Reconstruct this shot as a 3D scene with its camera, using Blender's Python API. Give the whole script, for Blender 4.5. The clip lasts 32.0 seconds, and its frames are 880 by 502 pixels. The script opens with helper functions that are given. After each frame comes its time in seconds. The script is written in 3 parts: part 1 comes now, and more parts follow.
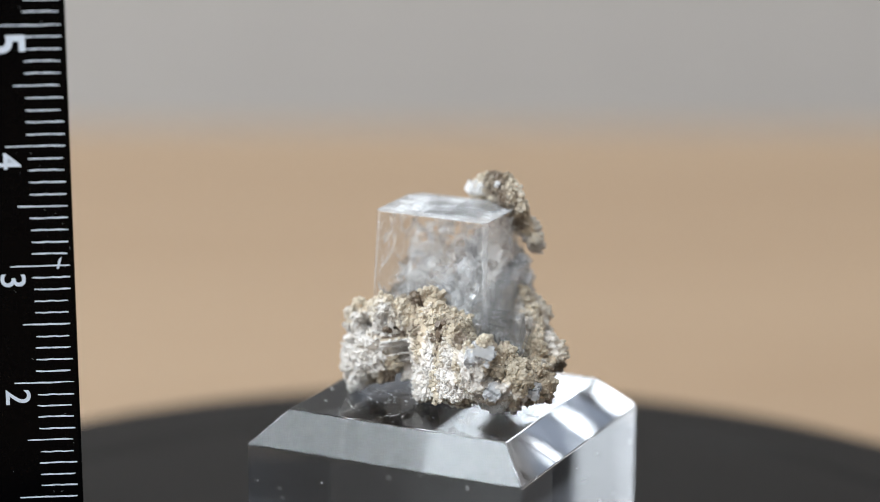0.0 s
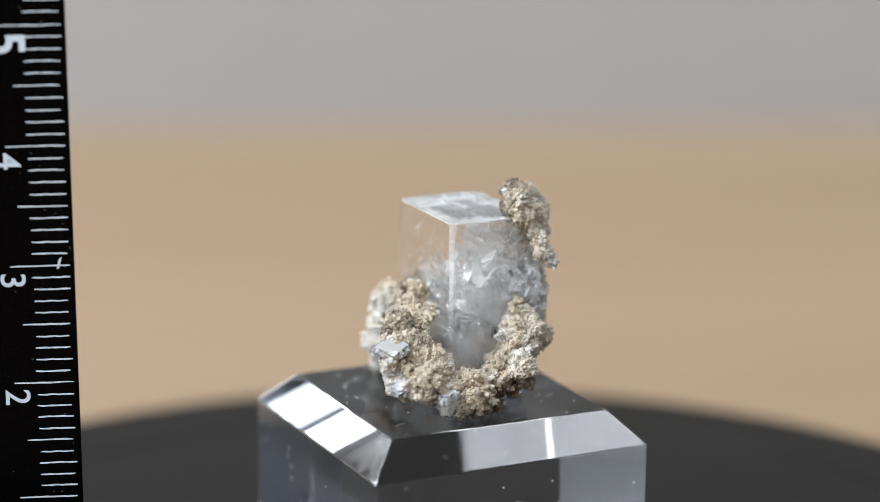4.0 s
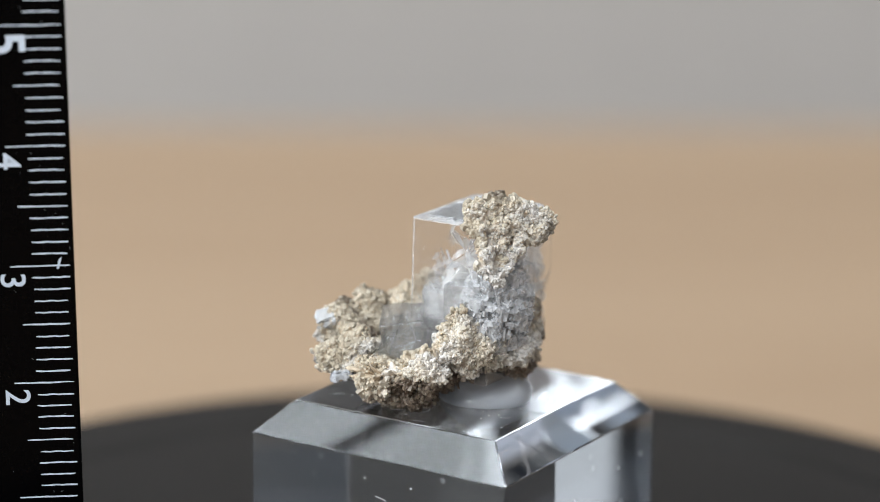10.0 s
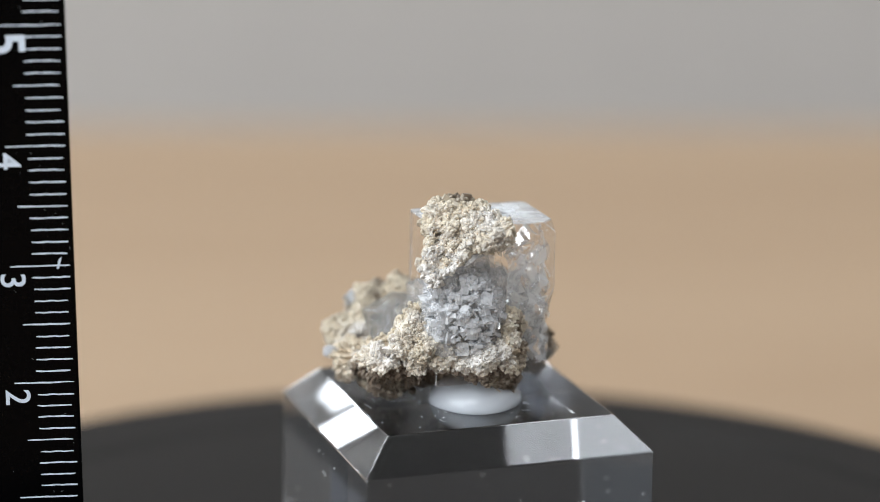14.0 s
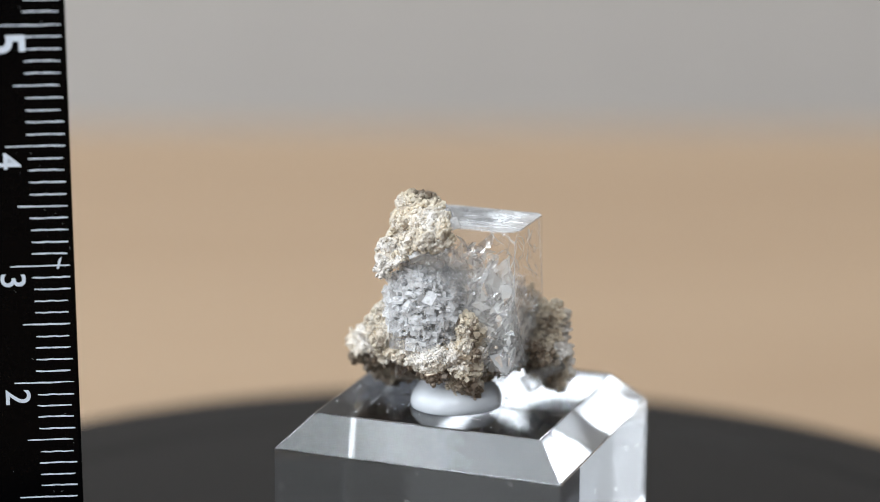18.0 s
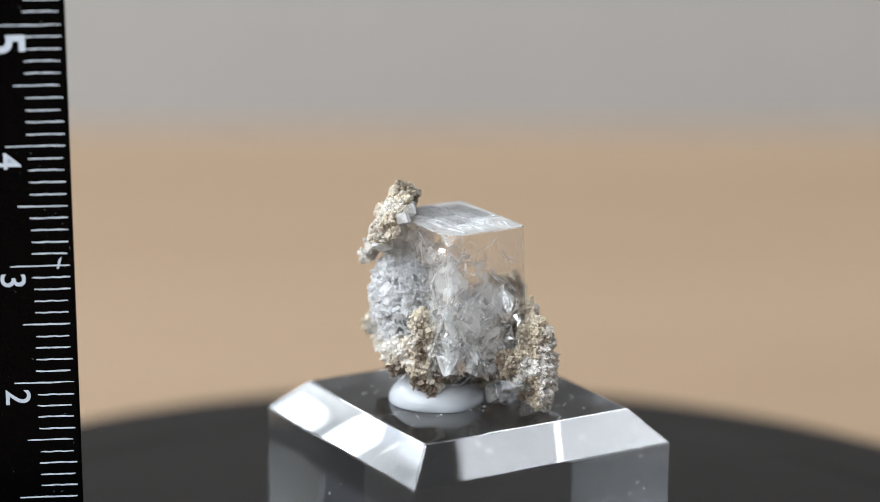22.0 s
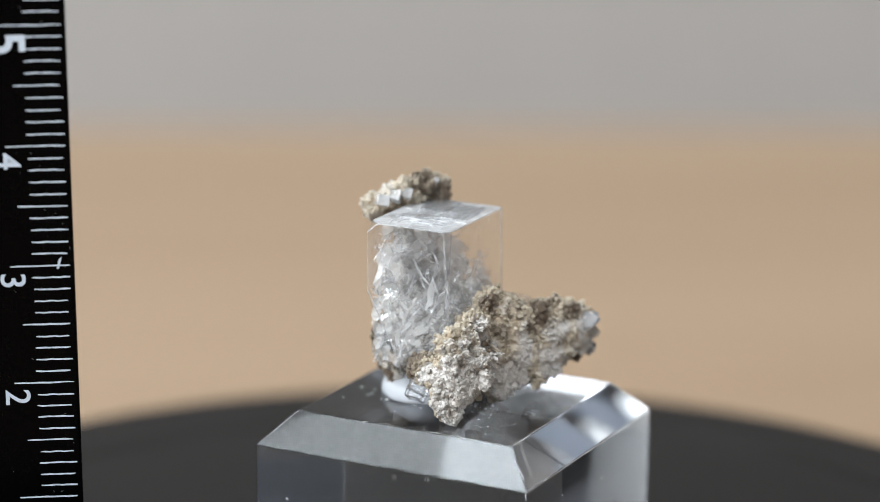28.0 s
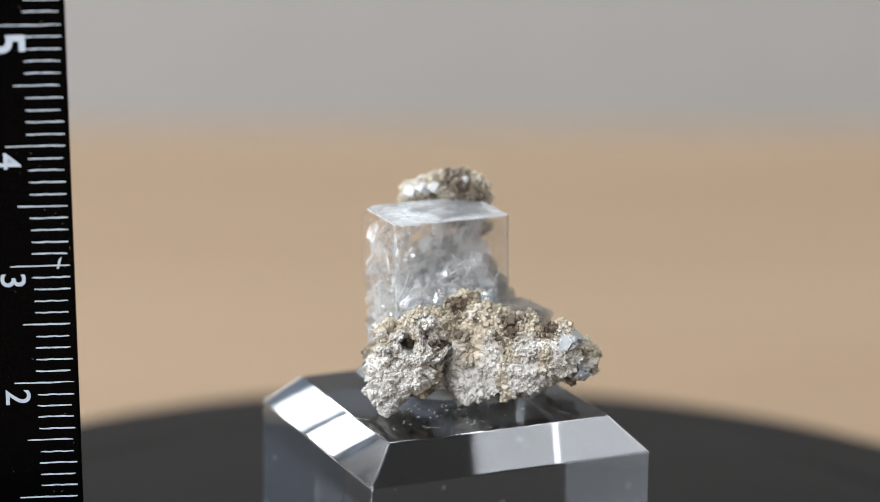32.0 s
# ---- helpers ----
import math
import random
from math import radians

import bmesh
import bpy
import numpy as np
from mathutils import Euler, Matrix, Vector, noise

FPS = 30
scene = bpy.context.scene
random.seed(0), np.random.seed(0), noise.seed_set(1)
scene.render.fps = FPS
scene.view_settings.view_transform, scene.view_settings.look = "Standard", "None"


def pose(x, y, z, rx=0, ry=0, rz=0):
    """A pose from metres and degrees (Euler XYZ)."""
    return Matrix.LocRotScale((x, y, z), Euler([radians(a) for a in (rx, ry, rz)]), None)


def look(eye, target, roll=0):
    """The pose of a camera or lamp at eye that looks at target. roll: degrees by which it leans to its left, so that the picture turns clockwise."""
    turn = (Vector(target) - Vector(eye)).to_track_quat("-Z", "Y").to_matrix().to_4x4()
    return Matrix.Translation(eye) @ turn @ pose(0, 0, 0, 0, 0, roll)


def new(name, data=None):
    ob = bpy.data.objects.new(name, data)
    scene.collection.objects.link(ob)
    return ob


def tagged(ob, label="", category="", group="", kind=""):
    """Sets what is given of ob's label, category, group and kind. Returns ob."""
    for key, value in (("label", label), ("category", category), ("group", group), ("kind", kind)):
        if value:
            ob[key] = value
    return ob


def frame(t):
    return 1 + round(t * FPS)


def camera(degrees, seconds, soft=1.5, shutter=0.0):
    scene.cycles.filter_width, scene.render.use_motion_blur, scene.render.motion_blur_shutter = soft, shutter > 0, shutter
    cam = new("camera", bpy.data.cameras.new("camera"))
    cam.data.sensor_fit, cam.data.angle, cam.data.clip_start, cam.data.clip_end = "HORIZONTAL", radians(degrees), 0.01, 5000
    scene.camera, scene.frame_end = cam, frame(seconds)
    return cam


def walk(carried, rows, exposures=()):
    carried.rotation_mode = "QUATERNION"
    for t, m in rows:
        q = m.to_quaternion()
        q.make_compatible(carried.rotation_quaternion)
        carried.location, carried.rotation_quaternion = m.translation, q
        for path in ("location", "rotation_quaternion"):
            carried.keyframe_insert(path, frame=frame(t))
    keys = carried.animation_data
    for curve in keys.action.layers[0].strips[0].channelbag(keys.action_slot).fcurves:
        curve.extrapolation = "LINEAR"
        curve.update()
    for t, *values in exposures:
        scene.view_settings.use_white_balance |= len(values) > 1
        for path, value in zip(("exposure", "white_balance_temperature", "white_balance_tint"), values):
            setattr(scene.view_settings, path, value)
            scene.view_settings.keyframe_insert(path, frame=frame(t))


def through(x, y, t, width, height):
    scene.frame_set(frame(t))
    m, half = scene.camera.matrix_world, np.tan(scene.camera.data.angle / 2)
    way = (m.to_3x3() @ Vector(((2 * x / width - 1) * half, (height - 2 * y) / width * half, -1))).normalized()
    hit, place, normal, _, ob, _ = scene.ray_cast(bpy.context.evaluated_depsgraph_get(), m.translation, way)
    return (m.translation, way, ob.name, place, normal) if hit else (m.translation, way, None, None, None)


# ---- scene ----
import itertools

# The walk: the camera stands still on its stand.
CM = 0.01
ZT = 0.0200           # top of the turntable above the table
ZB = 0.0395           # top of the acrylic block
cam = camera(18.12, 32.0, soft=0.85)
EYE = (0.0, -0.22727, ZB + 0.07152)
AIM = (-0.000672, -0.22727 + 0.099998 * math.cos(radians(14.531)), EYE[2] - 0.1 * math.sin(radians(14.531)))
view = look(EYE, AIM, 0.607)
walk(cam, [(0, view), (32, view)])
cam.data.dof.use_dof = True
cam.data.dof.focus_distance = 0.2295
cam.data.dof.aperture_fstop = 13.0

# light runs on through many inner faces of the clear block and the crystals
scene.cycles.max_bounces = 24
scene.cycles.diffuse_bounces = 8
scene.cycles.glossy_bounces = 14
scene.cycles.transmission_bounces = 16
scene.cycles.transparent_max_bounces = 24

# ---- light ----
world = bpy.data.worlds.new("sky")
scene.world = world
world.use_nodes = True
wn = world.node_tree.nodes
sky = wn.new("ShaderNodeTexSky")
sky.sky_type, sky.sun_disc = "NISHITA", False
sky.sun_elevation, sky.sun_rotation = radians(40), radians(200)
haze = wn.new("ShaderNodeMix")
haze.data_type = "RGBA"
haze.inputs["Factor"].default_value = 0.55
haze.inputs["B"].default_value = (3.2, 3.35, 3.5, 1)
world.node_tree.links.new(sky.outputs[0], haze.inputs["A"])
world.node_tree.links.new(haze.outputs["Result"], wn["Background"].inputs[0])
wn["Background"].inputs[1].default_value = 0.08


def window_lamp(name, m, sx, sy, watts, colour):
    data = bpy.data.lights.new(name, "AREA")
    data.shape, data.size, data.size_y, data.energy, data.color = "RECTANGLE", sx, sy, watts, colour
    ob = new(name, data)
    ob.matrix_world = m
    return ob


# room: x -1.25..1.9, y -0.95..0.62, z -0.74..3.45 (the table top is z = 0)
# two tall windows meet near the corner, before and beside the table; smaller panes elsewhere
WX0, WX1, WY0, WY1 = -1.19, -0.53, -0.93, 0.06
LOW, SZ1, EZ0, EZ1 = 0.25, 3.30, 0.42, 2.70
window_lamp("window_light", look(((WX0 + WX1) / 2, -1.0, (LOW + SZ1) / 2), ((WX0 + WX1) / 2, 0, (LOW + SZ1) / 2)), WX1 - WX0, SZ1 - LOW, 38, (0.87, 0.945, 1.0))
window_lamp("window_light", look((-1.3, (WY0 + WY1) / 2, (EZ0 + EZ1) / 2), (0, (WY0 + WY1) / 2, (EZ0 + EZ1) / 2)), WY1 - WY0, EZ1 - EZ0, 40, (0.87, 0.945, 1.0))
window_lamp("window_light", look((-0.15, -1.0, 1.575), (-0.15, 0, 1.575)), 0.62, 1.43, 17, (0.89, 0.945, 1.0))
window_lamp("window_light", look((-1.3, 0.36, 0.87), (0, 0.36, 0.87)), 0.48, 0.56, 4.6, (0.87, 0.945, 1.0))
window_lamp("window_light", look((1.97, 0.21, 1.74), (0, 0.21, 1.74)), 0.78, 1.06, 5, (0.89, 0.945, 1.0))
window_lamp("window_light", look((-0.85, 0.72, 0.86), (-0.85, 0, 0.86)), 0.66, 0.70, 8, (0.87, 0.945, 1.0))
window_lamp("window_light", look((1.30, 0.72, 1.025), (1.30, 0, 1.025)), 0.86, 0.40, 2.8, (0.87, 0.945, 1.0))
scene.view_settings.exposure = 0.19

# ---- materials ----


def material(name):
    m = bpy.data.materials.new(name)
    m.use_nodes = True
    t = m.node_tree
    return m, t, t.nodes["Principled BSDF"]


def node(t, kind, **inputs):
    n = t.nodes.new(kind)
    for k, v in inputs.items():
        n.inputs[k.replace("_", " ")].default_value = v
    return n


def coords(t, scale):
    c = t.nodes.new("ShaderNodeTexCoord")
    m = t.nodes.new("ShaderNodeMapping")
    m.inputs["Scale"].default_value = scale if isinstance(scale, tuple) else (scale,) * 3
    t.links.new(c.outputs["Object"], m.inputs["Vector"])
    return m.outputs[0]


def ramp(t, fac, stops):
    r = t.nodes.new("ShaderNodeValToRGB")
    e = r.color_ramp.elements
    while len(e) < len(stops):
        e.new(0.5)
    for s, (p, c) in zip(e, stops):
        s.position, s.color = p, (*c, 1)
    t.links.new(fac, r.inputs[0])
    return r.outputs[0]


def bump(t, b, height, strength, distance):
    n = node(t, "ShaderNodeBump", Strength=strength, Distance=distance)
    t.links.new(height, n.inputs["Height"])
    t.links.new(n.outputs[0], b.inputs["Normal"])


def plain(name, colours, scale, rough, detail=6.0, relief=0.2, depth=0.0005, stretch=(1, 1, 1), metal=0.0, coarse=0.0):
    """A surface whose colour wanders between two tones at two scales, with fine relief."""
    m, t, b = material(name)
    v = coords(t, tuple(scale * s for s in stretch))
    n = node(t, "ShaderNodeTexNoise", Scale=1.0, Detail=detail, Roughness=0.62)
    t.links.new(v, n.inputs["Vector"])
    n2 = node(t, "ShaderNodeTexNoise", Scale=0.13, Detail=3.0)
    t.links.new(v, n2.inputs["Vector"])
    mix = t.nodes.new("ShaderNodeMath")
    mix.operation = "MULTIPLY_ADD"
    t.links.new(n2.outputs[0], mix.inputs[0])
    mix.inputs[1].default_value = 0.5 + coarse
    half = t.nodes.new("ShaderNodeMath")
    half.operation = "MULTIPLY"
    t.links.new(n.outputs[0], half.inputs[0])
    half.inputs[1].default_value = 0.5
    t.links.new(half.outputs[0], mix.inputs[2])
    c = ramp(t, mix.outputs[0], [(0.32, colours[0]), (0.68, colours[1])])
    t.links.new(c, b.inputs["Base Color"])
    b.inputs["Roughness"].default_value = rough
    b.inputs["Metallic"].default_value = metal
    if relief:
        bump(t, b, n.outputs[0], relief, depth)
    return m


def clear(name, ior, rough=0.0, colour=(1, 1, 1), relief=0.0, scale=300.0, depth=0.0002):
    m, t, b = material(name)
    b.inputs["Base Color"].default_value = (*colour, 1)
    b.inputs["Transmission Weight"].default_value = 1.0
    b.inputs["IOR"].default_value = ior
    b.inputs["Roughness"].default_value = rough
    if relief:
        n = node(t, "ShaderNodeTexNoise", Scale=1.0, Detail=4.0)
        t.links.new(coords(t, scale), n.inputs["Vector"])
        bump(t, b, n.outputs[0], relief, depth)
    return m


def crystal(name, straight, white, relief, scale, rough=0.0):
    """Clear crystal: bent and unbent light, a clear gloss on top, and a share of white cloudiness."""
    m, t, b = material(name)
    out = t.nodes["Material Output"]
    n = node(t, "ShaderNodeTexNoise", Scale=1.0, Detail=5.0, Roughness=0.6)
    t.links.new(coords(t, scale), n.inputs["Vector"])
    bp = node(t, "ShaderNodeBump", Strength=relief, Distance=0.0003)
    t.links.new(n.outputs[0], bp.inputs["Height"])
    glass = node(t, "ShaderNodeBsdfGlass", IOR=1.434, Roughness=rough)
    glass.inputs["Color"].default_value = (0.99, 0.99, 0.995, 1)
    through_ = t.nodes.new("ShaderNodeBsdfTransparent")
    body = node(t, "ShaderNodeMixShader", Fac=straight)
    t.links.new(glass.outputs[0], body.inputs[1])
    t.links.new(through_.outputs[0], body.inputs[2])
    cloud = node(t, "ShaderNodeBsdfDiffuse", Color=(0.93, 0.935, 0.945, 1))
    patch = ramp(t, n.outputs[0], [(0.25, (white * 0.3,) * 3), (0.75, (white,) * 3)])
    cloudy = t.nodes.new("ShaderNodeMixShader")
    t.links.new(patch, cloudy.inputs[0])
    t.links.new(body.outputs[0], cloudy.inputs[1])
    t.links.new(cloud.outputs[0], cloudy.inputs[2])
    gloss = node(t, "ShaderNodeBsdfGlossy", Roughness=0.03)
    fres = node(t, "ShaderNodeLayerWeight", Blend=0.5)
    steep = t.nodes.new("ShaderNodeMath")
    steep.operation = "POWER"
    steep.inputs[1].default_value = 4.0
    t.links.new(fres.outputs["Facing"], steep.inputs[0])
    sheen = t.nodes.new("ShaderNodeMath")
    sheen.operation = "MULTIPLY_ADD"
    sheen.inputs[1].default_value, sheen.inputs[2].default_value = 0.8, 0.035
    t.links.new(steep.outputs[0], sheen.inputs[0])
    top = t.nodes.new("ShaderNodeMixShader")
    t.links.new(sheen.outputs[0], top.inputs[0])
    t.links.new(cloudy.outputs[0], top.inputs[1])
    t.links.new(gloss.outputs[0], top.inputs[2])
    for k in (glass, gloss, fres, cloud):
        t.links.new(bp.outputs[0], k.inputs["Normal"])
    t.links.new(top.outputs[0], out.inputs["Surface"])
    return m


def mineral(name, pale, tan, dark, through=0.0):
    """Crust whose tone comes from the mesh's own 'zone' (0 chalky white, 0.5 tan druse, 1 brown)."""
    m, t, b = material(name)
    a = t.nodes.new("ShaderNodeAttribute")
    a.attribute_name = "zone"
    v = coords(t, 900.0)
    n = node(t, "ShaderNodeTexNoise", Scale=1.0, Detail=8.0, Roughness=0.7)
    t.links.new(v, n.inputs["Vector"])
    big = node(t, "ShaderNodeTexNoise", Scale=0.3, Detail=3.0)
    t.links.new(v, big.inputs["Vector"])
    add = t.nodes.new("ShaderNodeMath")
    add.operation = "MULTIPLY_ADD"
    t.links.new(n.outputs[0], add.inputs[0])
    add.inputs[1].default_value = 0.3
    t.links.new(a.outputs["Fac"], add.inputs[2])
    sub = t.nodes.new("ShaderNodeMath")
    sub.operation = "SUBTRACT"
    t.links.new(add.outputs[0], sub.inputs[0])
    sub.inputs[1].default_value = 0.15
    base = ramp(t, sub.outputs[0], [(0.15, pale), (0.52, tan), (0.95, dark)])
    speck = ramp(t, big.outputs[0], [(0.34, (0.60, 0.56, 0.50)), (0.52, (1, 1, 1))])
    mul = t.nodes.new("ShaderNodeMix")
    mul.data_type, mul.blend_type = "RGBA", "MULTIPLY"
    mul.inputs["Factor"].default_value = 0.45
    t.links.new(base, mul.inputs["A"])
    t.links.new(speck, mul.inputs["B"])
    g = t.nodes.new("ShaderNodeNewGeometry")
    lot = ramp(t, g.outputs["Random Per Island"], [(0.0, (0.76, 0.72, 0.66)), (0.3, (0.95, 0.94, 0.92)), (1.0, (1, 1, 1))])
    each = t.nodes.new("ShaderNodeMix")
    each.data_type, each.blend_type = "RGBA", "MULTIPLY"
    each.inputs["Factor"].default_value = 0.8 if through else 0.0
    t.links.new(mul.outputs["Result"], each.inputs["A"])
    t.links.new(lot, each.inputs["B"])
    t.links.new(each.outputs["Result"], b.inputs["Base Color"])
    b.inputs["Roughness"].default_value = 0.38 if through else 0.6
    b.inputs["Transmission Weight"].default_value = through
    b.inputs["IOR"].default_value = 1.5
    bump(t, b, n.outputs[0], 0.6, 0.0002)
    return m


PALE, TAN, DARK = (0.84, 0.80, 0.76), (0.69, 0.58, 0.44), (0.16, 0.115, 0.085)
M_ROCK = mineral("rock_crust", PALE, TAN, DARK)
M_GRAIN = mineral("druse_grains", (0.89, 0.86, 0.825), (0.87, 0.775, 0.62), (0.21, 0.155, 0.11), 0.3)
M_FLUOR = crystal("clear_fluorite", 0.9, 0.0, 0.02, 500.0)
M_SMALL = crystal("small_crystal", 0.6, 0.12, 0.5, 1400.0, 0.0)
M_ICE = crystal("flank_ice", 0.82, 0.5, 0.3, 1800.0, 0.0)
M_GREY = crystal("grey_crystal", 0.5, 0.05, 0.25, 1400.0, 0.0)
M_CUBE = crystal("whitish_crystal", 0.7, 0.75, 0.4, 900.0, 0.03)
M_TOP = crystal("etched_top", 0.45, 0.75, 0.9, 420.0)
# whitened bevels: the bright glint along the crystal's edges put into colour
M_EDGE = crystal("edge_glint_white", 0.5, 0.4, 0.8, 700.0, 0.02)
M_MILKY = clear("milky_crystal", 1.434, 0.25, (0.93, 0.94, 0.96), 0.3, 900.0, 0.0003)
M_MILKY.node_tree.nodes["Principled BSDF"].inputs["Transmission Weight"].default_value = 0.6
M_ACRYL = clear("acrylic", 1.49, 0.0, (0.975, 0.98, 1.0), 0.0)
M_DISC = plain("satin_black", ((0.0055, 0.005, 0.0046), (0.0085, 0.0078, 0.0072)), 900.0, 0.2, relief=0.0)
M_DISC.node_tree.nodes["Principled BSDF"].inputs["Specular IOR Level"].default_value = 0.2
M_WOOD = plain("pale_wood", ((0.370, 0.247, 0.153), (0.455, 0.320, 0.209)), 40.0, 0.5, relief=0.1, stretch=(0.12, 2.0, 1))
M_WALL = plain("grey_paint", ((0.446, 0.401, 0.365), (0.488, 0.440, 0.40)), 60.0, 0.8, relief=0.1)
# unseen upper wall: darkened colour cuts its reflections and bounced light
M_DUSK = plain("dimmed_upper_wall", ((0.199, 0.186, 0.175), (0.241, 0.224, 0.212)), 60.0, 0.8, relief=0.1)
# walls out of view, darkened to hold back the light they bounce
M_SHADE = plain("dimmed_unseen_wall", ((0.25, 0.245, 0.24), (0.29, 0.285, 0.28)), 60.0, 0.85, relief=0.1)
M_CEIL = plain("white_paint", ((0.52, 0.52, 0.51), (0.58, 0.58, 0.57)), 60.0, 0.85, relief=0.1)
M_FLOOR = plain("floor_laminate", ((0.2, 0.16, 0.12), (0.28, 0.22, 0.16)), 20.0, 0.45, stretch=(0.15, 1.5, 1))
M_RULER = plain("black_ruler", ((0.0007, 0.0007, 0.0009), (0.0012, 0.0012, 0.0015)), 1500.0, 0.16, relief=0.05, depth=0.00005)
M_RULER.node_tree.nodes["Principled BSDF"].inputs["Specular IOR Level"].default_value = 0.04
M_INK = plain("white_print", ((0.52, 0.59, 0.68), (0.64, 0.71, 0.80)), 3000.0, 0.6, relief=0.1, depth=0.00005)
M_SPECK = plain("grey_dust", ((0.09, 0.095, 0.10), (0.16, 0.165, 0.17)), 3000.0, 0.8, relief=0.0)
M_TRIM = plain("white_trim", ((0.76, 0.76, 0.75), (0.82, 0.82, 0.81)), 80.0, 0.45, relief=0.05)


def glue_material():
    m, t, b = material("milky_glue")
    b.inputs["Base Color"].default_value = (0.92, 0.95, 1.0, 1)
    b.inputs["Transmission Weight"].default_value = 0.5
    b.inputs["Roughness"].default_value = 0.09
    b.inputs["IOR"].default_value = 1.45
    n = node(t, "ShaderNodeTexNoise", Scale=1.0, Detail=3.0)
    t.links.new(coords(t, 500.0), n.inputs["Vector"])
    bump(t, b, n.outputs[0], 0.15, 0.0002)
    return m


M_GLUE = glue_material()

def veil(name, gloss, front, least):
    """A crack face: white or silvery."""
    m, t, b = material(name)
    out = t.nodes["Material Output"]
    n = node(t, "ShaderNodeTexNoise", Scale=1.0, Detail=6.0, Roughness=0.7)
    t.links.new(coords(t, 2600.0), n.inputs["Vector"])
    tone = ramp(t, n.outputs[0], [(0.3, (0.72, 0.73, 0.75)), (0.6, (0.97, 0.97, 0.98))])
    shiny = node(t, "ShaderNodeBsdfGlossy", Roughness=0.15, Color=(0.97, 0.97, 0.98, 1))
    back = t.nodes.new("ShaderNodeBsdfTranslucent")
    face = t.nodes.new("ShaderNodeBsdfDiffuse")
    t.links.new(tone, back.inputs["Color"])
    t.links.new(tone, face.inputs["Color"])
    dull = node(t, "ShaderNodeMixShader", Fac=front)
    t.links.new(back.outputs[0], dull.inputs[1])
    t.links.new(face.outputs[0], dull.inputs[2])
    mix = node(t, "ShaderNodeMixShader", Fac=gloss)
    t.links.new(dull.outputs[0], mix.inputs[1])
    t.links.new(shiny.outputs[0], mix.inputs[2])
    # a crack is an air film: clear face on, a mirror at a slant, feathered where it runs out
    lw = node(t, "ShaderNodeLayerWeight", Blend=0.5)
    slant = t.nodes.new("ShaderNodeMath")
    slant.operation = "POWER"
    slant.inputs[1].default_value = 1.6
    t.links.new(lw.outputs["Facing"], slant.inputs[0])
    body = t.nodes.new("ShaderNodeMath")
    body.operation = "MULTIPLY_ADD"
    body.inputs[1].default_value, body.inputs[2].default_value = 0.9, least
    t.links.new(slant.outputs[0], body.inputs[0])
    n2 = node(t, "ShaderNodeTexNoise", Scale=1.0, Detail=3.0)
    t.links.new(coords(t, 700.0), n2.inputs["Vector"])
    gaps = ramp(t, n2.outputs[0], [(0.38, (0.1, 0.1, 0.1)), (0.58, (1, 1, 1))])
    share = t.nodes.new("ShaderNodeMath")
    share.operation, share.use_clamp = "MULTIPLY", True
    t.links.new(body.outputs[0], share.inputs[0])
    t.links.new(gaps, share.inputs[1])
    open_ = t.nodes.new("ShaderNodeBsdfTransparent")
    film = t.nodes.new("ShaderNodeMixShader")
    t.links.new(share.outputs[0], film.inputs[0])
    t.links.new(open_.outputs[0], film.inputs[1])
    t.links.new(mix.outputs[0], film.inputs[2])
    t.links.new(film.outputs[0], out.inputs["Surface"])
    return m


M_VEIL = veil("fracture_white", 0.15, 0.5, 0.6)
M_FILM = veil("fracture_silver", 0.9, 0.5, 0.12)


def splinter_material():
    """Crack faces, each its own mix of white, mirror and clear."""
    m, t, b = material("crack_splinter")
    out = t.nodes["Material Output"]
    g = t.nodes.new("ShaderNodeNewGeometry")
    tone = ramp(t, g.outputs["Random Per Island"], [(0.0, (0.95, 0.945, 0.93)), (0.3, (0.99, 0.985, 0.97)), (0.5, (0.995, 0.99, 0.98))])
    wn_ = t.nodes.new("ShaderNodeTexWhiteNoise")
    wn_.noise_dimensions = "1D"
    t.links.new(g.outputs["Random Per Island"], wn_.inputs["W"])
    face = t.nodes.new("ShaderNodeBsdfDiffuse")
    back = t.nodes.new("ShaderNodeBsdfTranslucent")
    t.links.new(tone, face.inputs["Color"])
    t.links.new(tone, back.inputs["Color"])
    dull = node(t, "ShaderNodeMixShader", Fac=0.5)
    t.links.new(face.outputs[0], dull.inputs[1])
    t.links.new(back.outputs[0], dull.inputs[2])
    shiny = node(t, "ShaderNodeBsdfGlossy", Roughness=0.03)
    share = ramp(t, wn_.outputs["Value"], [(0.58, (0.03, 0.03, 0.03)), (0.68, (0.95, 0.95, 0.95))])
    mix = t.nodes.new("ShaderNodeMixShader")
    t.links.new(share, mix.inputs[0])
    t.links.new(dull.outputs[0], mix.inputs[1])
    t.links.new(shiny.outputs[0], mix.inputs[2])
    glassy = node(t, "ShaderNodeMixShader", Fac=0.5)
    open_ = t.nodes.new("ShaderNodeBsdfTransparent")
    t.links.new(mix.outputs[0], glassy.inputs[1])
    t.links.new(open_.outputs[0], glassy.inputs[2])
    t.links.new(glassy.outputs[0], out.inputs["Surface"])
    return m


M_SPLINTER = splinter_material()

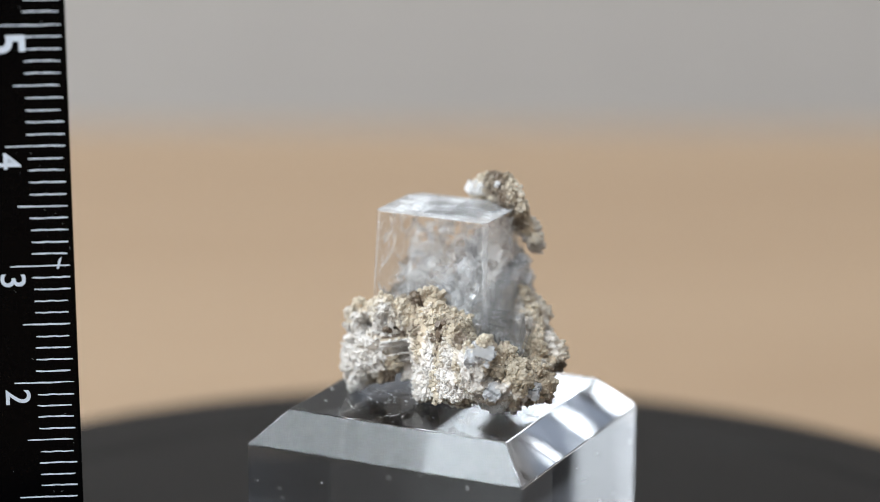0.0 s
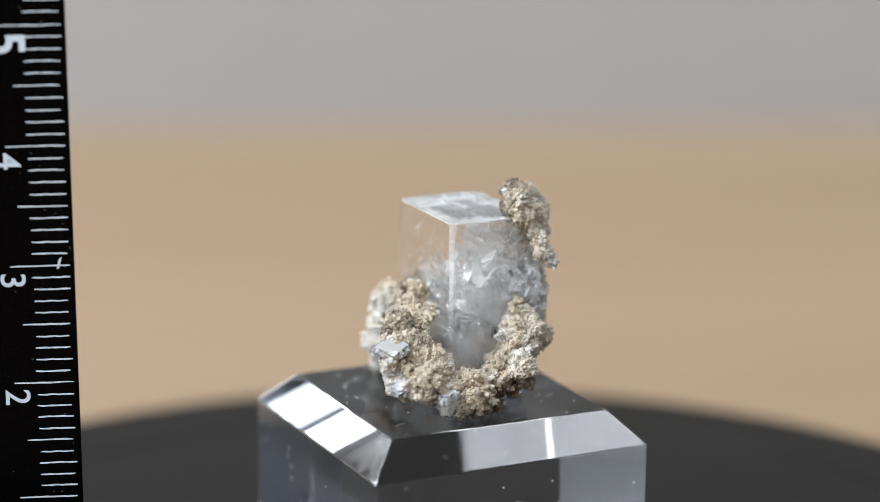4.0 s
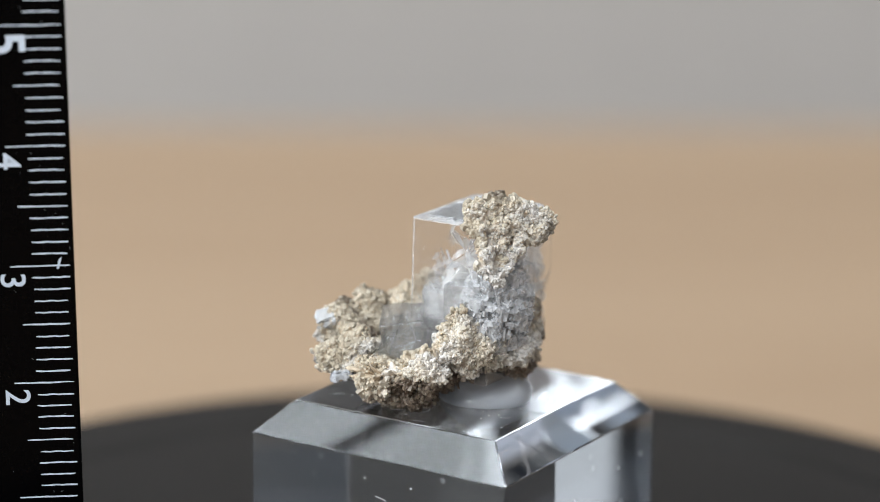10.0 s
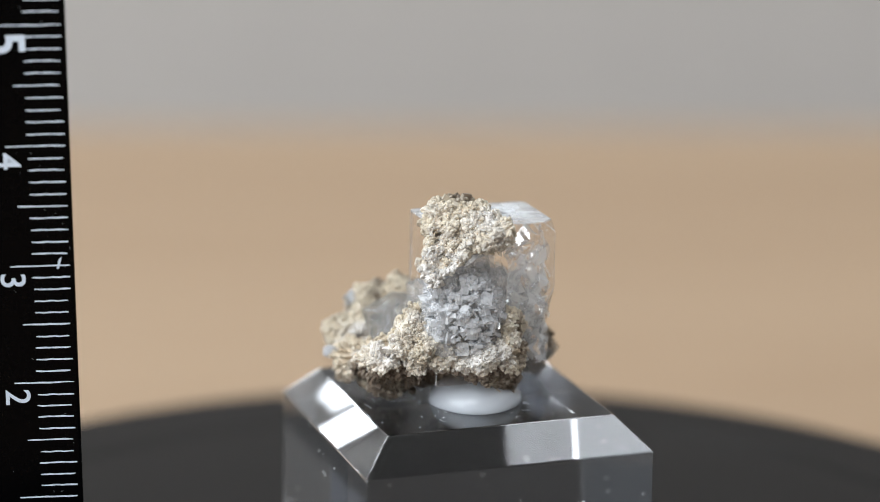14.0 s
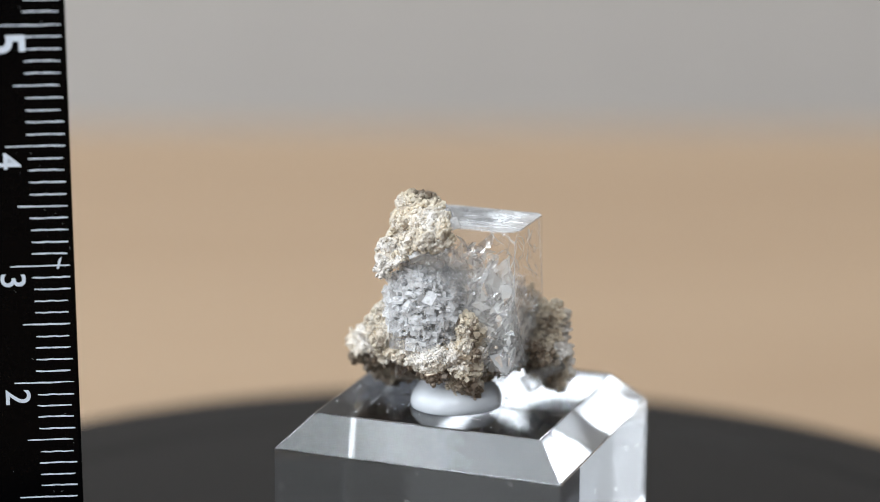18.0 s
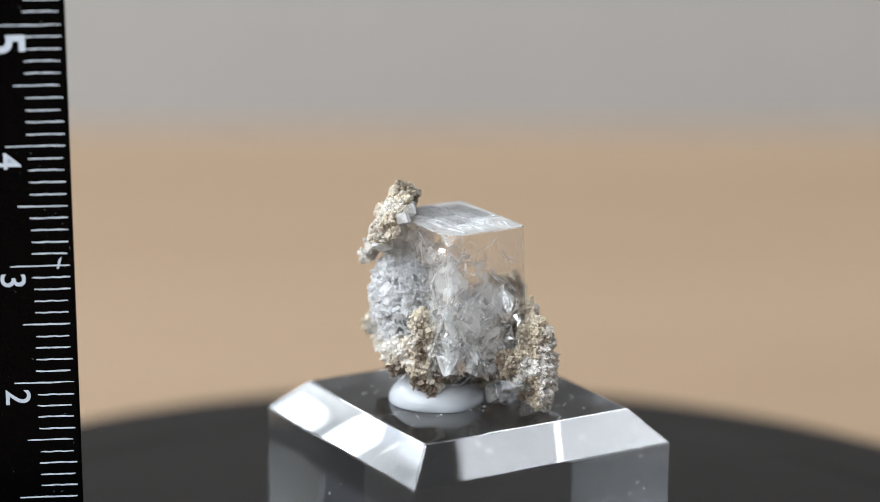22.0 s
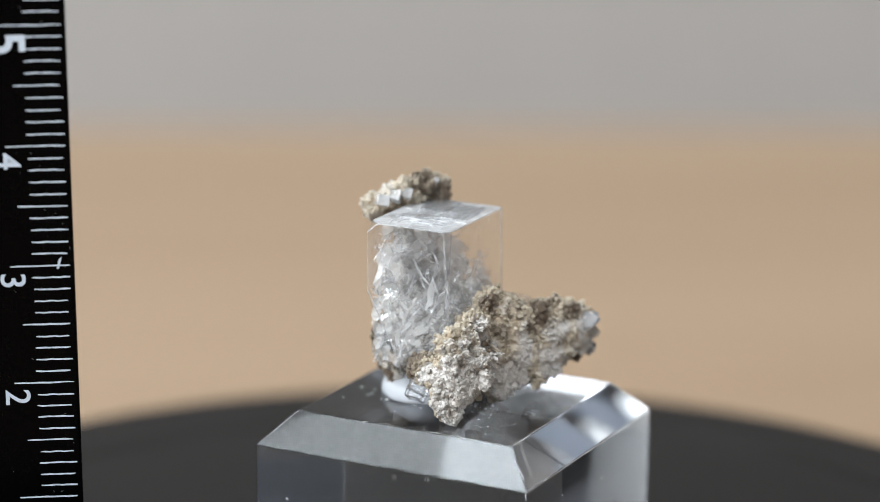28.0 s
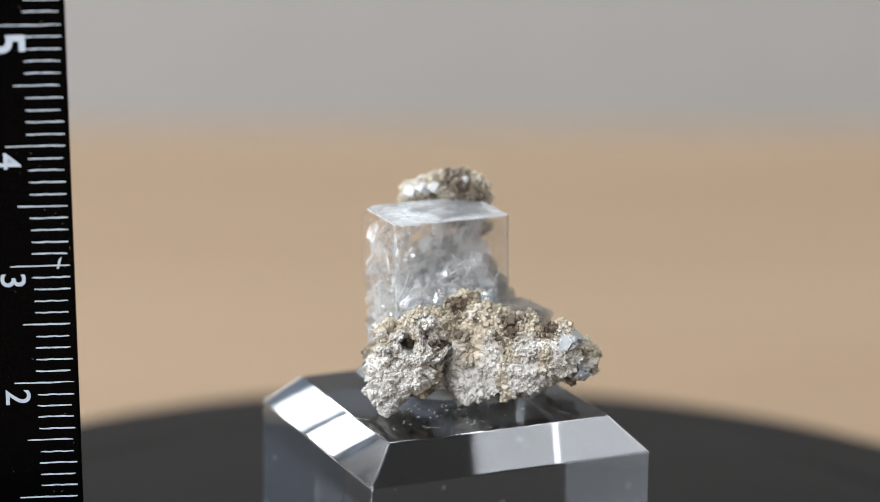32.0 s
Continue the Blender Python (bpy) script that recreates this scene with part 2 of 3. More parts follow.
# ---- builders ----


def part(name, bm, mat, parent=None, label="", smooth=False):
    """Links a bmesh or mesh, given in centimetres, as one mesh object."""
    if isinstance(bm, bmesh.types.BMesh):
        me = bpy.data.meshes.new(name)
        bm.to_mesh(me)
        bm.free()
    else:
        me = bm
        me.name = name
    me.transform(Matrix.Scale(CM, 4))
    if not me.materials:
        me.materials.append(mat)
    me.polygons.foreach_set("use_smooth", [smooth] * len(me.polygons))
    ob = new(name, me)
    ob.parent = parent
    if label:
        tagged(ob, label)
    return ob


def box(bm, lo, hi, bevel=0.0, segments=2):
    lo, hi = Vector(lo), Vector(hi)
    r = bmesh.ops.create_cube(bm, size=1, matrix=Matrix.Translation((lo + hi) / 2) @ Matrix.Diagonal((*(hi - lo), 1)))
    if bevel:
        edges = list({e for v in r["verts"] for e in v.link_edges})
        bmesh.ops.bevel(bm, geom=edges, offset=bevel, segments=segments, affect="EDGES", profile=0.5)
    return bm


def boxed(lo, hi, bevel=0.0, segments=2):
    return box(bmesh.new(), lo, hi, bevel, segments)


def lathe(profile, steps=96):
    """A solid of revolution round z from (radius, height) pairs."""
    bm = bmesh.new()
    rings = []
    for r, z in profile:
        if r < 1e-6:
            rings.append([bm.verts.new((0, 0, z))])
        else:
            rings.append([bm.verts.new((r * math.cos(2 * math.pi * k / steps), r * math.sin(2 * math.pi * k / steps), z)) for k in range(steps)])
    for a, b in zip(rings, rings[1:]):
        for k in range(steps):
            l = (k + 1) % steps
            if len(a) == 1:
                bm.faces.new((a[0], b[l], b[k]))
            elif len(b) == 1:
                bm.faces.new((a[k], a[l], b[0]))
            else:
                bm.faces.new((a[k], a[l], b[l], b[k]))
    bmesh.ops.recalc_face_normals(bm, faces=bm.faces)
    return bm


def empty(name, place, label, category, group=""):
    ob = new(name)
    ob.empty_display_size = 0.01
    ob.location = place
    return tagged(ob, label, category, group)


# ---- the room ----
def structure(name, lo, hi, mat):
    return tagged(part(name, boxed([v * 100 for v in lo], [v * 100 for v in hi]), mat), kind="structure")


X0, X1, Y0, Y1, Z0, Z1, TH = -1.25, 1.9, -0.95, 0.62, -0.74, 3.45, 0.12
structure("floor", (X0 - TH, Y0 - TH, Z0 - TH), (X1 + TH, Y1 + TH, Z0), M_FLOOR)
structure("ceiling", (X0 - TH, Y0 - TH, Z1), (X1 + TH, Y1 + TH, Z1 + TH), M_CEIL)
structure("wall_north", (X0 - TH, Y1, Z0), (X1 + TH, Y1 + TH, 0.02), M_WALL)


def wall_with_openings(name, axis, at, thick, along, openings, low=Z0, mat=M_SHADE):
    """A wall round rows of openings: (z0, z1, ((a, b), ...)), one row above another."""
    bm = bmesh.new()
    a0, a1 = along
    blocks = []
    for z0, z1, holes in openings:
        blocks.append((a0, a1, low, z0))
        at_a = a0
        for a, b in holes:
            blocks.append((at_a, a, z0, z1))
            at_a = b
        blocks.append((at_a, a1, z0, z1))
        low = z1
    blocks.append((a0, a1, low, Z1))
    for lo, hi, b, c in blocks:
        if hi - lo < 1e-4:
            continue
        if axis == "x":
            box(bm, (at * 100, lo * 100, b * 100), ((at + thick) * 100, hi * 100, c * 100))
        else:
            box(bm, (lo * 100, at * 100, b * 100), (hi * 100, (at + thick) * 100, c * 100))
    return tagged(part(name, bm, mat), kind="structure")


def window(name, axis, at, opening):
    """A white frame in an opening."""
    root = tagged(new(name), kind="structure")
    a, b, za, zb = opening
    for lo, hi, z0, z1 in ((a, a + 0.03, za, zb), (b - 0.03, b, za, zb), (a + 0.03, b - 0.03, za, za + 0.03), (a + 0.03, b - 0.03, zb - 0.03, zb)):
        if axis == "x":
            bm = boxed(((at - 0.04) * 100, lo * 100, z0 * 100), (at * 100, hi * 100, z1 * 100), 0.3)
        else:
            bm = boxed((lo * 100, (at - 0.04) * 100, z0 * 100), (hi * 100, at * 100, z1 * 100), 0.3)
        part("window_frame", bm, M_TRIM, root)
    return root


WEST = ((LOW, EZ0, ((0.12, 0.60),)), (EZ0, 1.15, ((WY0, WY1), (0.12, 0.60))), (1.15, EZ1, ((WY0, WY1),)))
SOUTH = ((LOW, 0.6, ((WX0, WX1), (-0.49, 0.35), (0.75, 1.3))), (0.60, 0.83, ((WX0, WX1), (-0.49, 0.35), (0.4, 0.95))), (0.83, 2.32, ((WX0, WX1), (-0.47, 0.17))), (2.32, SZ1, ((WX0, WX1),)))
EAST = ((0.45, 1.15, ((0.40, 0.60),)), (1.2, 2.28, ((-0.19, 0.6),)))
NORTH = ((0.28, 0.80, ((-1.20, -0.50), (0.85, 1.75))), (0.80, 1.25, ((-1.20, -0.50), (0.85, 1.75))))
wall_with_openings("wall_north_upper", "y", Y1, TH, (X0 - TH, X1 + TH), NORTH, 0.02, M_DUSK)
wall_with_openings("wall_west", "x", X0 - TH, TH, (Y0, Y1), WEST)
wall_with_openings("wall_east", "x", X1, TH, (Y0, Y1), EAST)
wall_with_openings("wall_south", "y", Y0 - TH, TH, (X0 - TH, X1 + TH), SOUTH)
count = 0
SOUTH_PANES = ((LOW, SZ1, ((WX0, WX1),)), (LOW, 0.83, ((-0.49, 0.35),)), (LOW, 0.6, ((0.75, 1.3),)), (0.6, 0.83, ((0.4, 0.95),)), (0.83, 2.32, ((-0.47, 0.17),)))
WEST_PANES = ((EZ0, EZ1, ((WY0, WY1),)), (LOW, 1.15, ((0.12, 0.60),)))
for rows, axis, at in ((WEST_PANES, "x", X0 - 0.01), (SOUTH_PANES, "y", Y0 - 0.01), (EAST, "x", X1 + 0.05), (NORTH, "y", Y1 + 0.09)):
    for z0, z1, holes in rows:
        for a, b in holes:
            count += 1
            window("window_%d" % count, axis, at, (a, b, z0, z1))

# ---- table and turntable ----
table = empty("table", (0, 0, Z0), "pale beige wooden table with a plain top", "table")
part("tabletop", boxed((-80, -62, 71), (80, 30, 74), 0.3), M_WOOD, table)
for sx, sy in ((-74, -55), (74, -55), (-74, 24), (74, 24)):
    part("leg", boxed((sx - 3, sy - 3, 0), (sx + 3, sy + 3, 71), 0.3), M_WOOD, table)

table.rotation_euler.z = radians(2.75)

turntable = empty("turntable", (0, 0, 0), "matte black round turntable on a wooden table", "turntable")
R = 6.55
part("base", lathe([(5.42, 1.2), (5.42, 1.94), (5.45, 1.97), (R - 0.12, 1.98), (R, 1.9), (R, 0.35), (R - 0.2, 0.0), (0, 0.0)], 160), M_DISC, turntable, smooth=False)
platter = part("platter", lathe([(0, 1.99), (5.36, 1.99), (5.40, 1.96), (5.40, 1.3), (0, 1.3)], 128), M_DISC, turntable)

# ---- acrylic block ----
block = empty("display_block", (0, 0, ZT), "clear colourless acrylic display block with sloping top edges", "display stand")
HB = (ZB - ZT) / CM


def block_mesh():
    bm = bmesh.new()
    ox, oy, a, b, c = -0.0714, -0.0478, 0.998, 1.2616, 0.2751
    rings = []
    for h, z in ((b, 0.0), (b, HB - c), (a, HB)):
        rings.append([bm.verts.new((ox + sx * h, oy + sy * h, z)) for sx, sy in ((1, -1), (1, 1), (-1, 1), (-1, -1))])
    bm.faces.new(rings[0][::-1])
    bm.faces.new(rings[2])
    for lo, hi in zip(rings, rings[1:]):
        for k in range(4):
            l = (k + 1) % 4
            bm.faces.new((lo[k], lo[l], hi[l], hi[k]))
    bmesh.ops.bevel(bm, geom=list(bm.edges), offset=0.009, segments=2, affect="EDGES", profile=0.5)
    return bm


part("body", block_mesh(), M_ACRYL, block)

M_SCUFF = plain("scuff_white", ((0.7, 0.7, 0.7), (0.85, 0.85, 0.85)), 4000.0, 0.6, relief=0.0)


def scuffs(name, seed, on_top, count):
    """Dust specks and hairline scratches on the block, as flat flecks just off its faces."""
    rng = random.Random(seed)
    bm = bmesh.new()
    for k in range(count):
        line = rng.random() < (0.3 if on_top else 0.08)
        r = rng.uniform(0.006, 0.016) * (1.6 if rng.random() < 0.08 else 1)
        a = rng.uniform(0, 6.3)
        if on_top:
            u, v = rng.gauss(0, 0.4), rng.gauss(-0.1, 0.45)
            if abs(u) > 0.95 or abs(v) > 0.95:
                continue
            o, ex, ey = Vector((u - 0.063, v - 0.039, HB + 0.0015)), Vector((1, 0, 0)), Vector((0, 1, 0))
        else:
            side = rng.randrange(4) * math.pi / 2
            n = Vector((math.cos(side), math.sin(side), 0))
            ex, ey = Vector((-n.y, n.x, 0)), Vector((0, 0, 1))
            o = Vector((-0.063, -0.039, 0)) + n * 1.2585 + ex * rng.uniform(-1.15, 1.15) + ey * rng.uniform(0.3, HB - 0.33)
        if line:
            d = ex * math.cos(a) + ey * math.sin(a)
            e = ex * -math.sin(a) + ey * math.cos(a)
            L, bend = rng.uniform(0.04, 0.16), rng.uniform(-0.03, 0.03)
            top = [bm.verts.new(o + d * L * q + e * (bend * (1 - 4 * (q - 0.5) ** 2) + 0.0022)) for q in (0, 0.25, 0.5, 0.75, 1)]
            low = [bm.verts.new(o + d * L * q + e * (bend * (1 - 4 * (q - 0.5) ** 2) - 0.0022)) for q in (0, 0.25, 0.5, 0.75, 1)]
            for i in range(4):
                bm.faces.new((low[i], low[i + 1], top[i + 1], top[i]))
        else:
            bm.faces.new([bm.verts.new(o + (ex * math.cos(a + q * 1.05) + ey * 0.8 * math.sin(a + q * 1.05)) * r * rng.uniform(0.5, 1)) for q in range(6)])
    return tagged(part(name, bm, M_SCUFF, block, "fine white scuffs and dust specks"), kind="stuff")


scuffs("surface_scuffs", 31, True, 150)
scuffs("side_specks", 32, False, 40)

# ---- glue ----
glue = empty("glue_blob", (0, 0, ZB), "milky white translucent blob of mounting glue", "glue")


def glue_mesh():
    bm = bmesh.new()
    bmesh.ops.create_icosphere(bm, subdivisions=4, radius=1)
    for v in bm.verts:
        w = 1 + 0.08 * noise.noise(v.co * 1.3)
        v.co = Vector((-0.07 + 0.40 * w * v.co.x, 0.24 + 0.40 * w * v.co.y, max(0.0, 0.01 + 0.26 * v.co.z)))
    return bm


part("drop", glue_mesh(), M_GLUE, glue, smooth=True)

# ---- the specimen ----
specimen = empty("mineral_specimen", (0, 0, ZB), "clear cubic fluorite crystal on tan and white granular matrix", "mineral")


WALL = Vector((-0.56, -0.83, 0))


def union(name, lumps, voxel, rough, seed):
    """Lumps (ellipsoids, in centimetres) melted into one rough stone."""
    bm = bmesh.new()
    for x, y, z, a, b, c in lumps:
        bmesh.ops.create_icosphere(bm, subdivisions=2, radius=1.32, matrix=Matrix.Translation((x, y, z)) @ Matrix.Diagonal((a, b, c, 1)))
    me = bpy.data.meshes.new(name)
    bm.to_mesh(me)
    bm.free()
    ob = new(name, me)
    mod = ob.modifiers.new("remesh", "REMESH")
    mod.mode, mod.voxel_size, mod.adaptivity = "VOXEL", voxel, 0.0
    got = bpy.data.meshes.new_from_object(ob.evaluated_get(bpy.context.evaluated_depsgraph_get()))
    bpy.data.objects.remove(ob)
    melt = bmesh.new()
    melt.from_mesh(got)
    for _ in range(int(0.75 / voxel)):
        bmesh.ops.smooth_vert(melt, verts=melt.verts, factor=0.5, use_axis_x=True, use_axis_y=True, use_axis_z=True)
    melt.to_mesh(got)
    melt.free()
    off = Vector((seed * 3.7, seed * 1.3, 0))
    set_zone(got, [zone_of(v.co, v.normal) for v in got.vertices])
    moved = []
    for v in got.vertices:
        p = v.co + off
        cell = noise.voronoi(p * 8.0)[0]
        small = noise.voronoi(p * 19.0)[0]
        fine = noise.voronoi(p * 40.0)[0]
        crack = noise.noise(p * 2.1) + 0.35 * noise.noise(p * 6.0)
        d = -0.012 - 0.12 * max(0.0, 1.0 - abs(crack) / 0.07) + 0.07 * noise.noise(p * 3.6) + 0.05 * noise.noise(p * 9)
        d += 0.05 * (0.42 - cell[0]) + 0.07 * (0.45 - small[0]) + 0.055 * (0.45 - fine[0])
        d -= 0.24 * max(0.0, noise.noise(p * 10.5) - 0.2) + 0.28 * max(0.0, noise.noise(p * 5.5) - 0.3) + 0.10 * max(0.0, noise.noise(p * 22.0) - 0.25)
        moved.append(v.co + v.normal * d * rough)
    for v, p in zip(got.vertices, moved):
        if name in ("matrix", "matrix_wing") and p.x > -0.42:
            # the broken wall: one upright face, undercut towards the tip
            over = WALL.dot(p) - 0.47 - 0.05 * noise.noise(p * 4.0) - 0.02 * noise.noise(p * 13.0)
            if over > 0:
                p -= WALL * over * 0.8
            # the dark fold that runs down from its peak
            fold = p.x + 0.37 - 0.12 * (0.9 - p.z) - 0.04 * noise.noise(p * 5.0)
            if WALL.dot(p) > 0.2:
                p -= WALL * 0.16 * math.exp(-(fold / 0.045) ** 2)
            if p.y < -0.4:
                p.z = max(p.z, 0.06 + 0.30 * max(0.0, p.x) + 0.03 * noise.noise(p * 8.0) + 0.3 * (p.z - 0.06 - 0.3 * max(0.0, p.x)))
        if name == "matrix" and -0.67 < p.x < 0.36 and -0.24 < p.y < 0.51:
            p.z = min(p.z, 0.36 + 0.05 * noise.noise(p * 6))
        v.co = p
    return got


def zone_of(p, n):
    """0 where the stone is chalky white, 0.5 tan druse, 1 brown; undersides have shade painted in."""
    w = noise.noise(p * 2.2) * 0.5 + noise.noise(p * 5) * 0.3
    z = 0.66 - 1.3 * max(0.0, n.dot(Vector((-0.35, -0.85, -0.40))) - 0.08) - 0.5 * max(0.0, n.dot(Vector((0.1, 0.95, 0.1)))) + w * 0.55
    if p.x > 0.5 and p.y > -0.3 and p.z < 0.6 or p.y > 0.05 and p.z < 0.4:
        z += 0.22
    if p.z > 0.45:
        z += 0.35 * max(0.0, n.z - 0.25)
    # downward faces: brown stone, with shade painted into the colour as well
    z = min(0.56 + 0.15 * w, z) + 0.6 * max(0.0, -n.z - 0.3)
    if n.x < -0.4 and p.z < 1:
        z = max(z, 0.35 + 0.4 * w)
    if p.y < -0.45:
        z += 1.6 * max(0.0, n.dot(Vector((-0.88, 0.4, 0))) - 0.15)
    if p.z > 1.05:
        z = 0.46 - 0.30 * max(0.0, n.dot(Vector((0.59, 0.81, 0)))) + 0.3 * max(0.0, n.dot(Vector((-0.7, -0.7, 0)))) - 0.5 * max(0.0, 1.5 - p.z) + w
    if p.y > -0.15 and p.x > -0.2 and 0.15 < p.z < 0.9 and n.dot(Vector((0.5, 0.85, 0.1))) > 0.2:
        z = min(z, 0.30 + 0.5 * w)
    # low underside near the glue: brown stone plus painted shade
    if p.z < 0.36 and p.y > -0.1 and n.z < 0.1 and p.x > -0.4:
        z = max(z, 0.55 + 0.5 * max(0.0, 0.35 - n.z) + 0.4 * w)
    if p.x < -0.35 and p.z < 1 and n.y > 0.3:
        z = max(z, 0.45 + 0.5 * n.y + 0.3 * w)
    if p.x > -0.42 and p.z < 1 and WALL.dot(p) > 0.34 and WALL.dot(n) > 0.3:
        z = 0.10 + 0.35 * max(0.0, w) + 0.7 * max(0.0, p.z - 0.62) + 0.5 * max(0.0, n.z - 0.3)
        z += 0.55 * max(0.0, 1.0 - abs(p.x + 0.24) / 0.15) * min(1.0, max(0.0, (p.z - 0.3) / 0.2))
    elif p.z < 1 and p.x < -0.35 and n.dot(Vector((-0.4, -0.9, 0.1))) > 0.1 and p.z < 0.62 + 0.2 * w:
        z = 0.12 + 0.5 * max(0.0, w)
    if p.y < -0.55 and p.x > 0.0 and p.z < 1:
        z += 0.55 * max(0.0, min(1.0, 0.35 - n.x * 1.2)) * min(1.0, max(0.0, (n.y + 0.75) / 0.4))
    return min(0.95, max(0.0, z))


def set_zone(me, values):
    a = me.attributes.new("zone", "FLOAT", "POINT")
    a.data.foreach_set("value", values)


CUBE = [Vector((x, y, z)) for x in (-1, 1) for y in (-1, 1) for z in (-1, 1)]
CUBE_FACES = ((0, 1, 3, 2), (4, 6, 7, 5), (0, 4, 5, 1), (2, 3, 7, 6), (0, 2, 6, 4), (1, 5, 7, 3))


ball = bmesh.new()
bmesh.ops.create_icosphere(ball, subdivisions=1, radius=1.15)
BALL = [v.co.copy() for v in ball.verts]
BALL_FACES = [tuple(v.index for v in f.verts) for f in ball.faces]
ball.free()


def grains(name, me, count, lo, hi, rng, off):
    """Small crystals grown all over the stone me, as one mesh."""
    area = np.array([p.area for p in me.polygons])
    pick = np.searchsorted(np.cumsum(area) / area.sum(), [rng.random() for _ in range(count)])
    tones = np.empty(len(me.vertices))
    me.attributes["zone"].data.foreach_get("value", tones)
    verts, faces, zones = [], [], []
    for k in pick:
        poly = me.polygons[int(k)]
        p = poly.center + off
        if abs(noise.noise(p * 2.1) + 0.35 * noise.noise(p * 6.0)) < 0.06 and rng.random() < 0.85:
            continue
        zz = min(1.0, max(0.0, float(tones[poly.vertices[0]]) + rng.uniform(-0.1, 0.1)))
        s = (lo + (hi - lo) * rng.random() ** 2.2) * (0.7 + 0.5 * zz)
        turn = Euler((rng.uniform(0, 6.3), rng.uniform(0, 6.3), rng.uniform(0, 6.3))).to_matrix()
        c = poly.center + poly.normal * s * 0.6
        b = len(verts)
        st = Vector((rng.uniform(0.8, 1.1), rng.uniform(0.8, 1.1), rng.uniform(0.8, 1.1))) * s
        form, sides = (BALL, BALL_FACES) if rng.random() < (0.9 if zz < 0.45 else 0.75) else (CUBE, CUBE_FACES)
        for q in form:
            verts.append(c + turn @ Vector((q.x * st.x * rng.uniform(0.8, 1), q.y * st.y * rng.uniform(0.8, 1), q.z * st.z)))
        faces += [tuple(b + i for i in f) for f in sides]
        zones += [zz] * len(form)
    out = bpy.data.meshes.new(name)
    out.from_pydata(verts, [], faces)
    set_zone(out, zones)
    return out


def stone(name, lumps, voxel, rough, seed, count, label):
    me = union(name, lumps, voxel, rough, seed)
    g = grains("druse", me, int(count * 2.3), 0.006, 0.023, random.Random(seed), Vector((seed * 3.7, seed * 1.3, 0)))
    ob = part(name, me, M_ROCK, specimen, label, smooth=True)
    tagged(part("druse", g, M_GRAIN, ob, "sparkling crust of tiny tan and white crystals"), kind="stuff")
    return ob


stone("matrix", [
    (-0.02, -0.62, 0.57, 0.17, 0.16, 0.2),
    (-0.28, -0.5, 0.51, 0.17, 0.17, 0.18),
    (0.05, -0.34, 0.46, 0.19, 0.16, 0.17),
    (0.40, -0.24, 0.34, 0.17, 0.19, 0.12),
    (-0.24, -0.26, 0.32, 0.18, 0.17, 0.17),
    (0.81, -0.29, 0.31, 0.17, 0.21, 0.17),
    (0.24, -0.03, 0.27, 0.18, 0.18, 0.16),
    (-0.04, -0.49, 0.24, 0.17, 0.18, 0.17),
    (0.2, -0.34, 0.21, 0.18, 0.19, 0.16),
    (0.6, -0.04, 0.19, 0.2, 0.16, 0.16),
    (0.51, -0.27, 0.17, 0.19, 0.16, 0.15),
    (-0.13, -0.35, 0.78, 0.17, 0.15, 0.2),
    (0.14, -0.41, 0.72, 0.16, 0.16, 0.15)] + [
    (0.5, 0.34, 0.59, 0.18, 0.17, 0.21),
    (-0.1, 0.56, 0.45, 0.26, 0.12, 0.15),
    (0.74, 0.11, 0.38, 0.17, 0.19, 0.17),
    (0.15, 0.32, 0.42, 0.2, 0.23, 0.1),
    (0.45, 0.17, 0.38, 0.17, 0.18, 0.17),
    (-0.4, 0.08, 0.38, 0.19, 0.2, 0.1),
    (-0.23, 0.3, 0.36, 0.2, 0.16, 0.1),
    (-0.06, 0.0, 0.26, 0.17, 0.2, 0.17)], 0.0112, 1.0, 1, 9000, "tan and white granular matrix under the crystal")
stone("matrix_wing", [
    (0.23, -0.76, 0.65, 0.18, 0.17, 0.17),
    (0.33, -0.57, 0.54, 0.16, 0.15, 0.17),
    (0.52, -0.81, 0.54, 0.19, 0.18, 0.19),
    (0.67, -0.58, 0.47, 0.17, 0.16, 0.15),
    (0.78, -0.68, 0.39, 0.17, 0.21, 0.17),
    (0.26, -0.66, 0.32, 0.19, 0.17, 0.18),
    (0.45, -0.96, 0.65, 0.14, 0.13, 0.16),
    (0.52, -0.54, 0.29, 0.18, 0.19, 0.15)], 0.0112, 1.0, 2, 6000, "tan druse shelf jutting out beside the crystal")
stone("matrix_foot", [
    (-0.75, -0.29, 0.60, 0.14, 0.14, 0.18),
    (-0.72, -0.13, 0.42, 0.13, 0.13, 0.15),
    (-0.54, -0.42, 0.40, 0.15, 0.17, 0.18),
    (-0.78, -0.29, 0.23, 0.15, 0.15, 0.17),
    (-0.46, -0.36, 0.70, 0.16, 0.12, 0.20)], 0.0112, 1.0, 3, 4200, "chalky white matrix lobe hanging over the block")
# a thin leaning slab of crust over the crystal's corner: SLAB is its way out, ALONG its length
SLAB, ALONG = Vector((0.59, 0.81, 0)), Vector((0.81, -0.59, 0))


def on_slab(u, z, lift=0.0):
    return SLAB * (0.40 + 0.6 * (1.86 - z) + lift) + ALONG * u + Vector((0, 0, z))


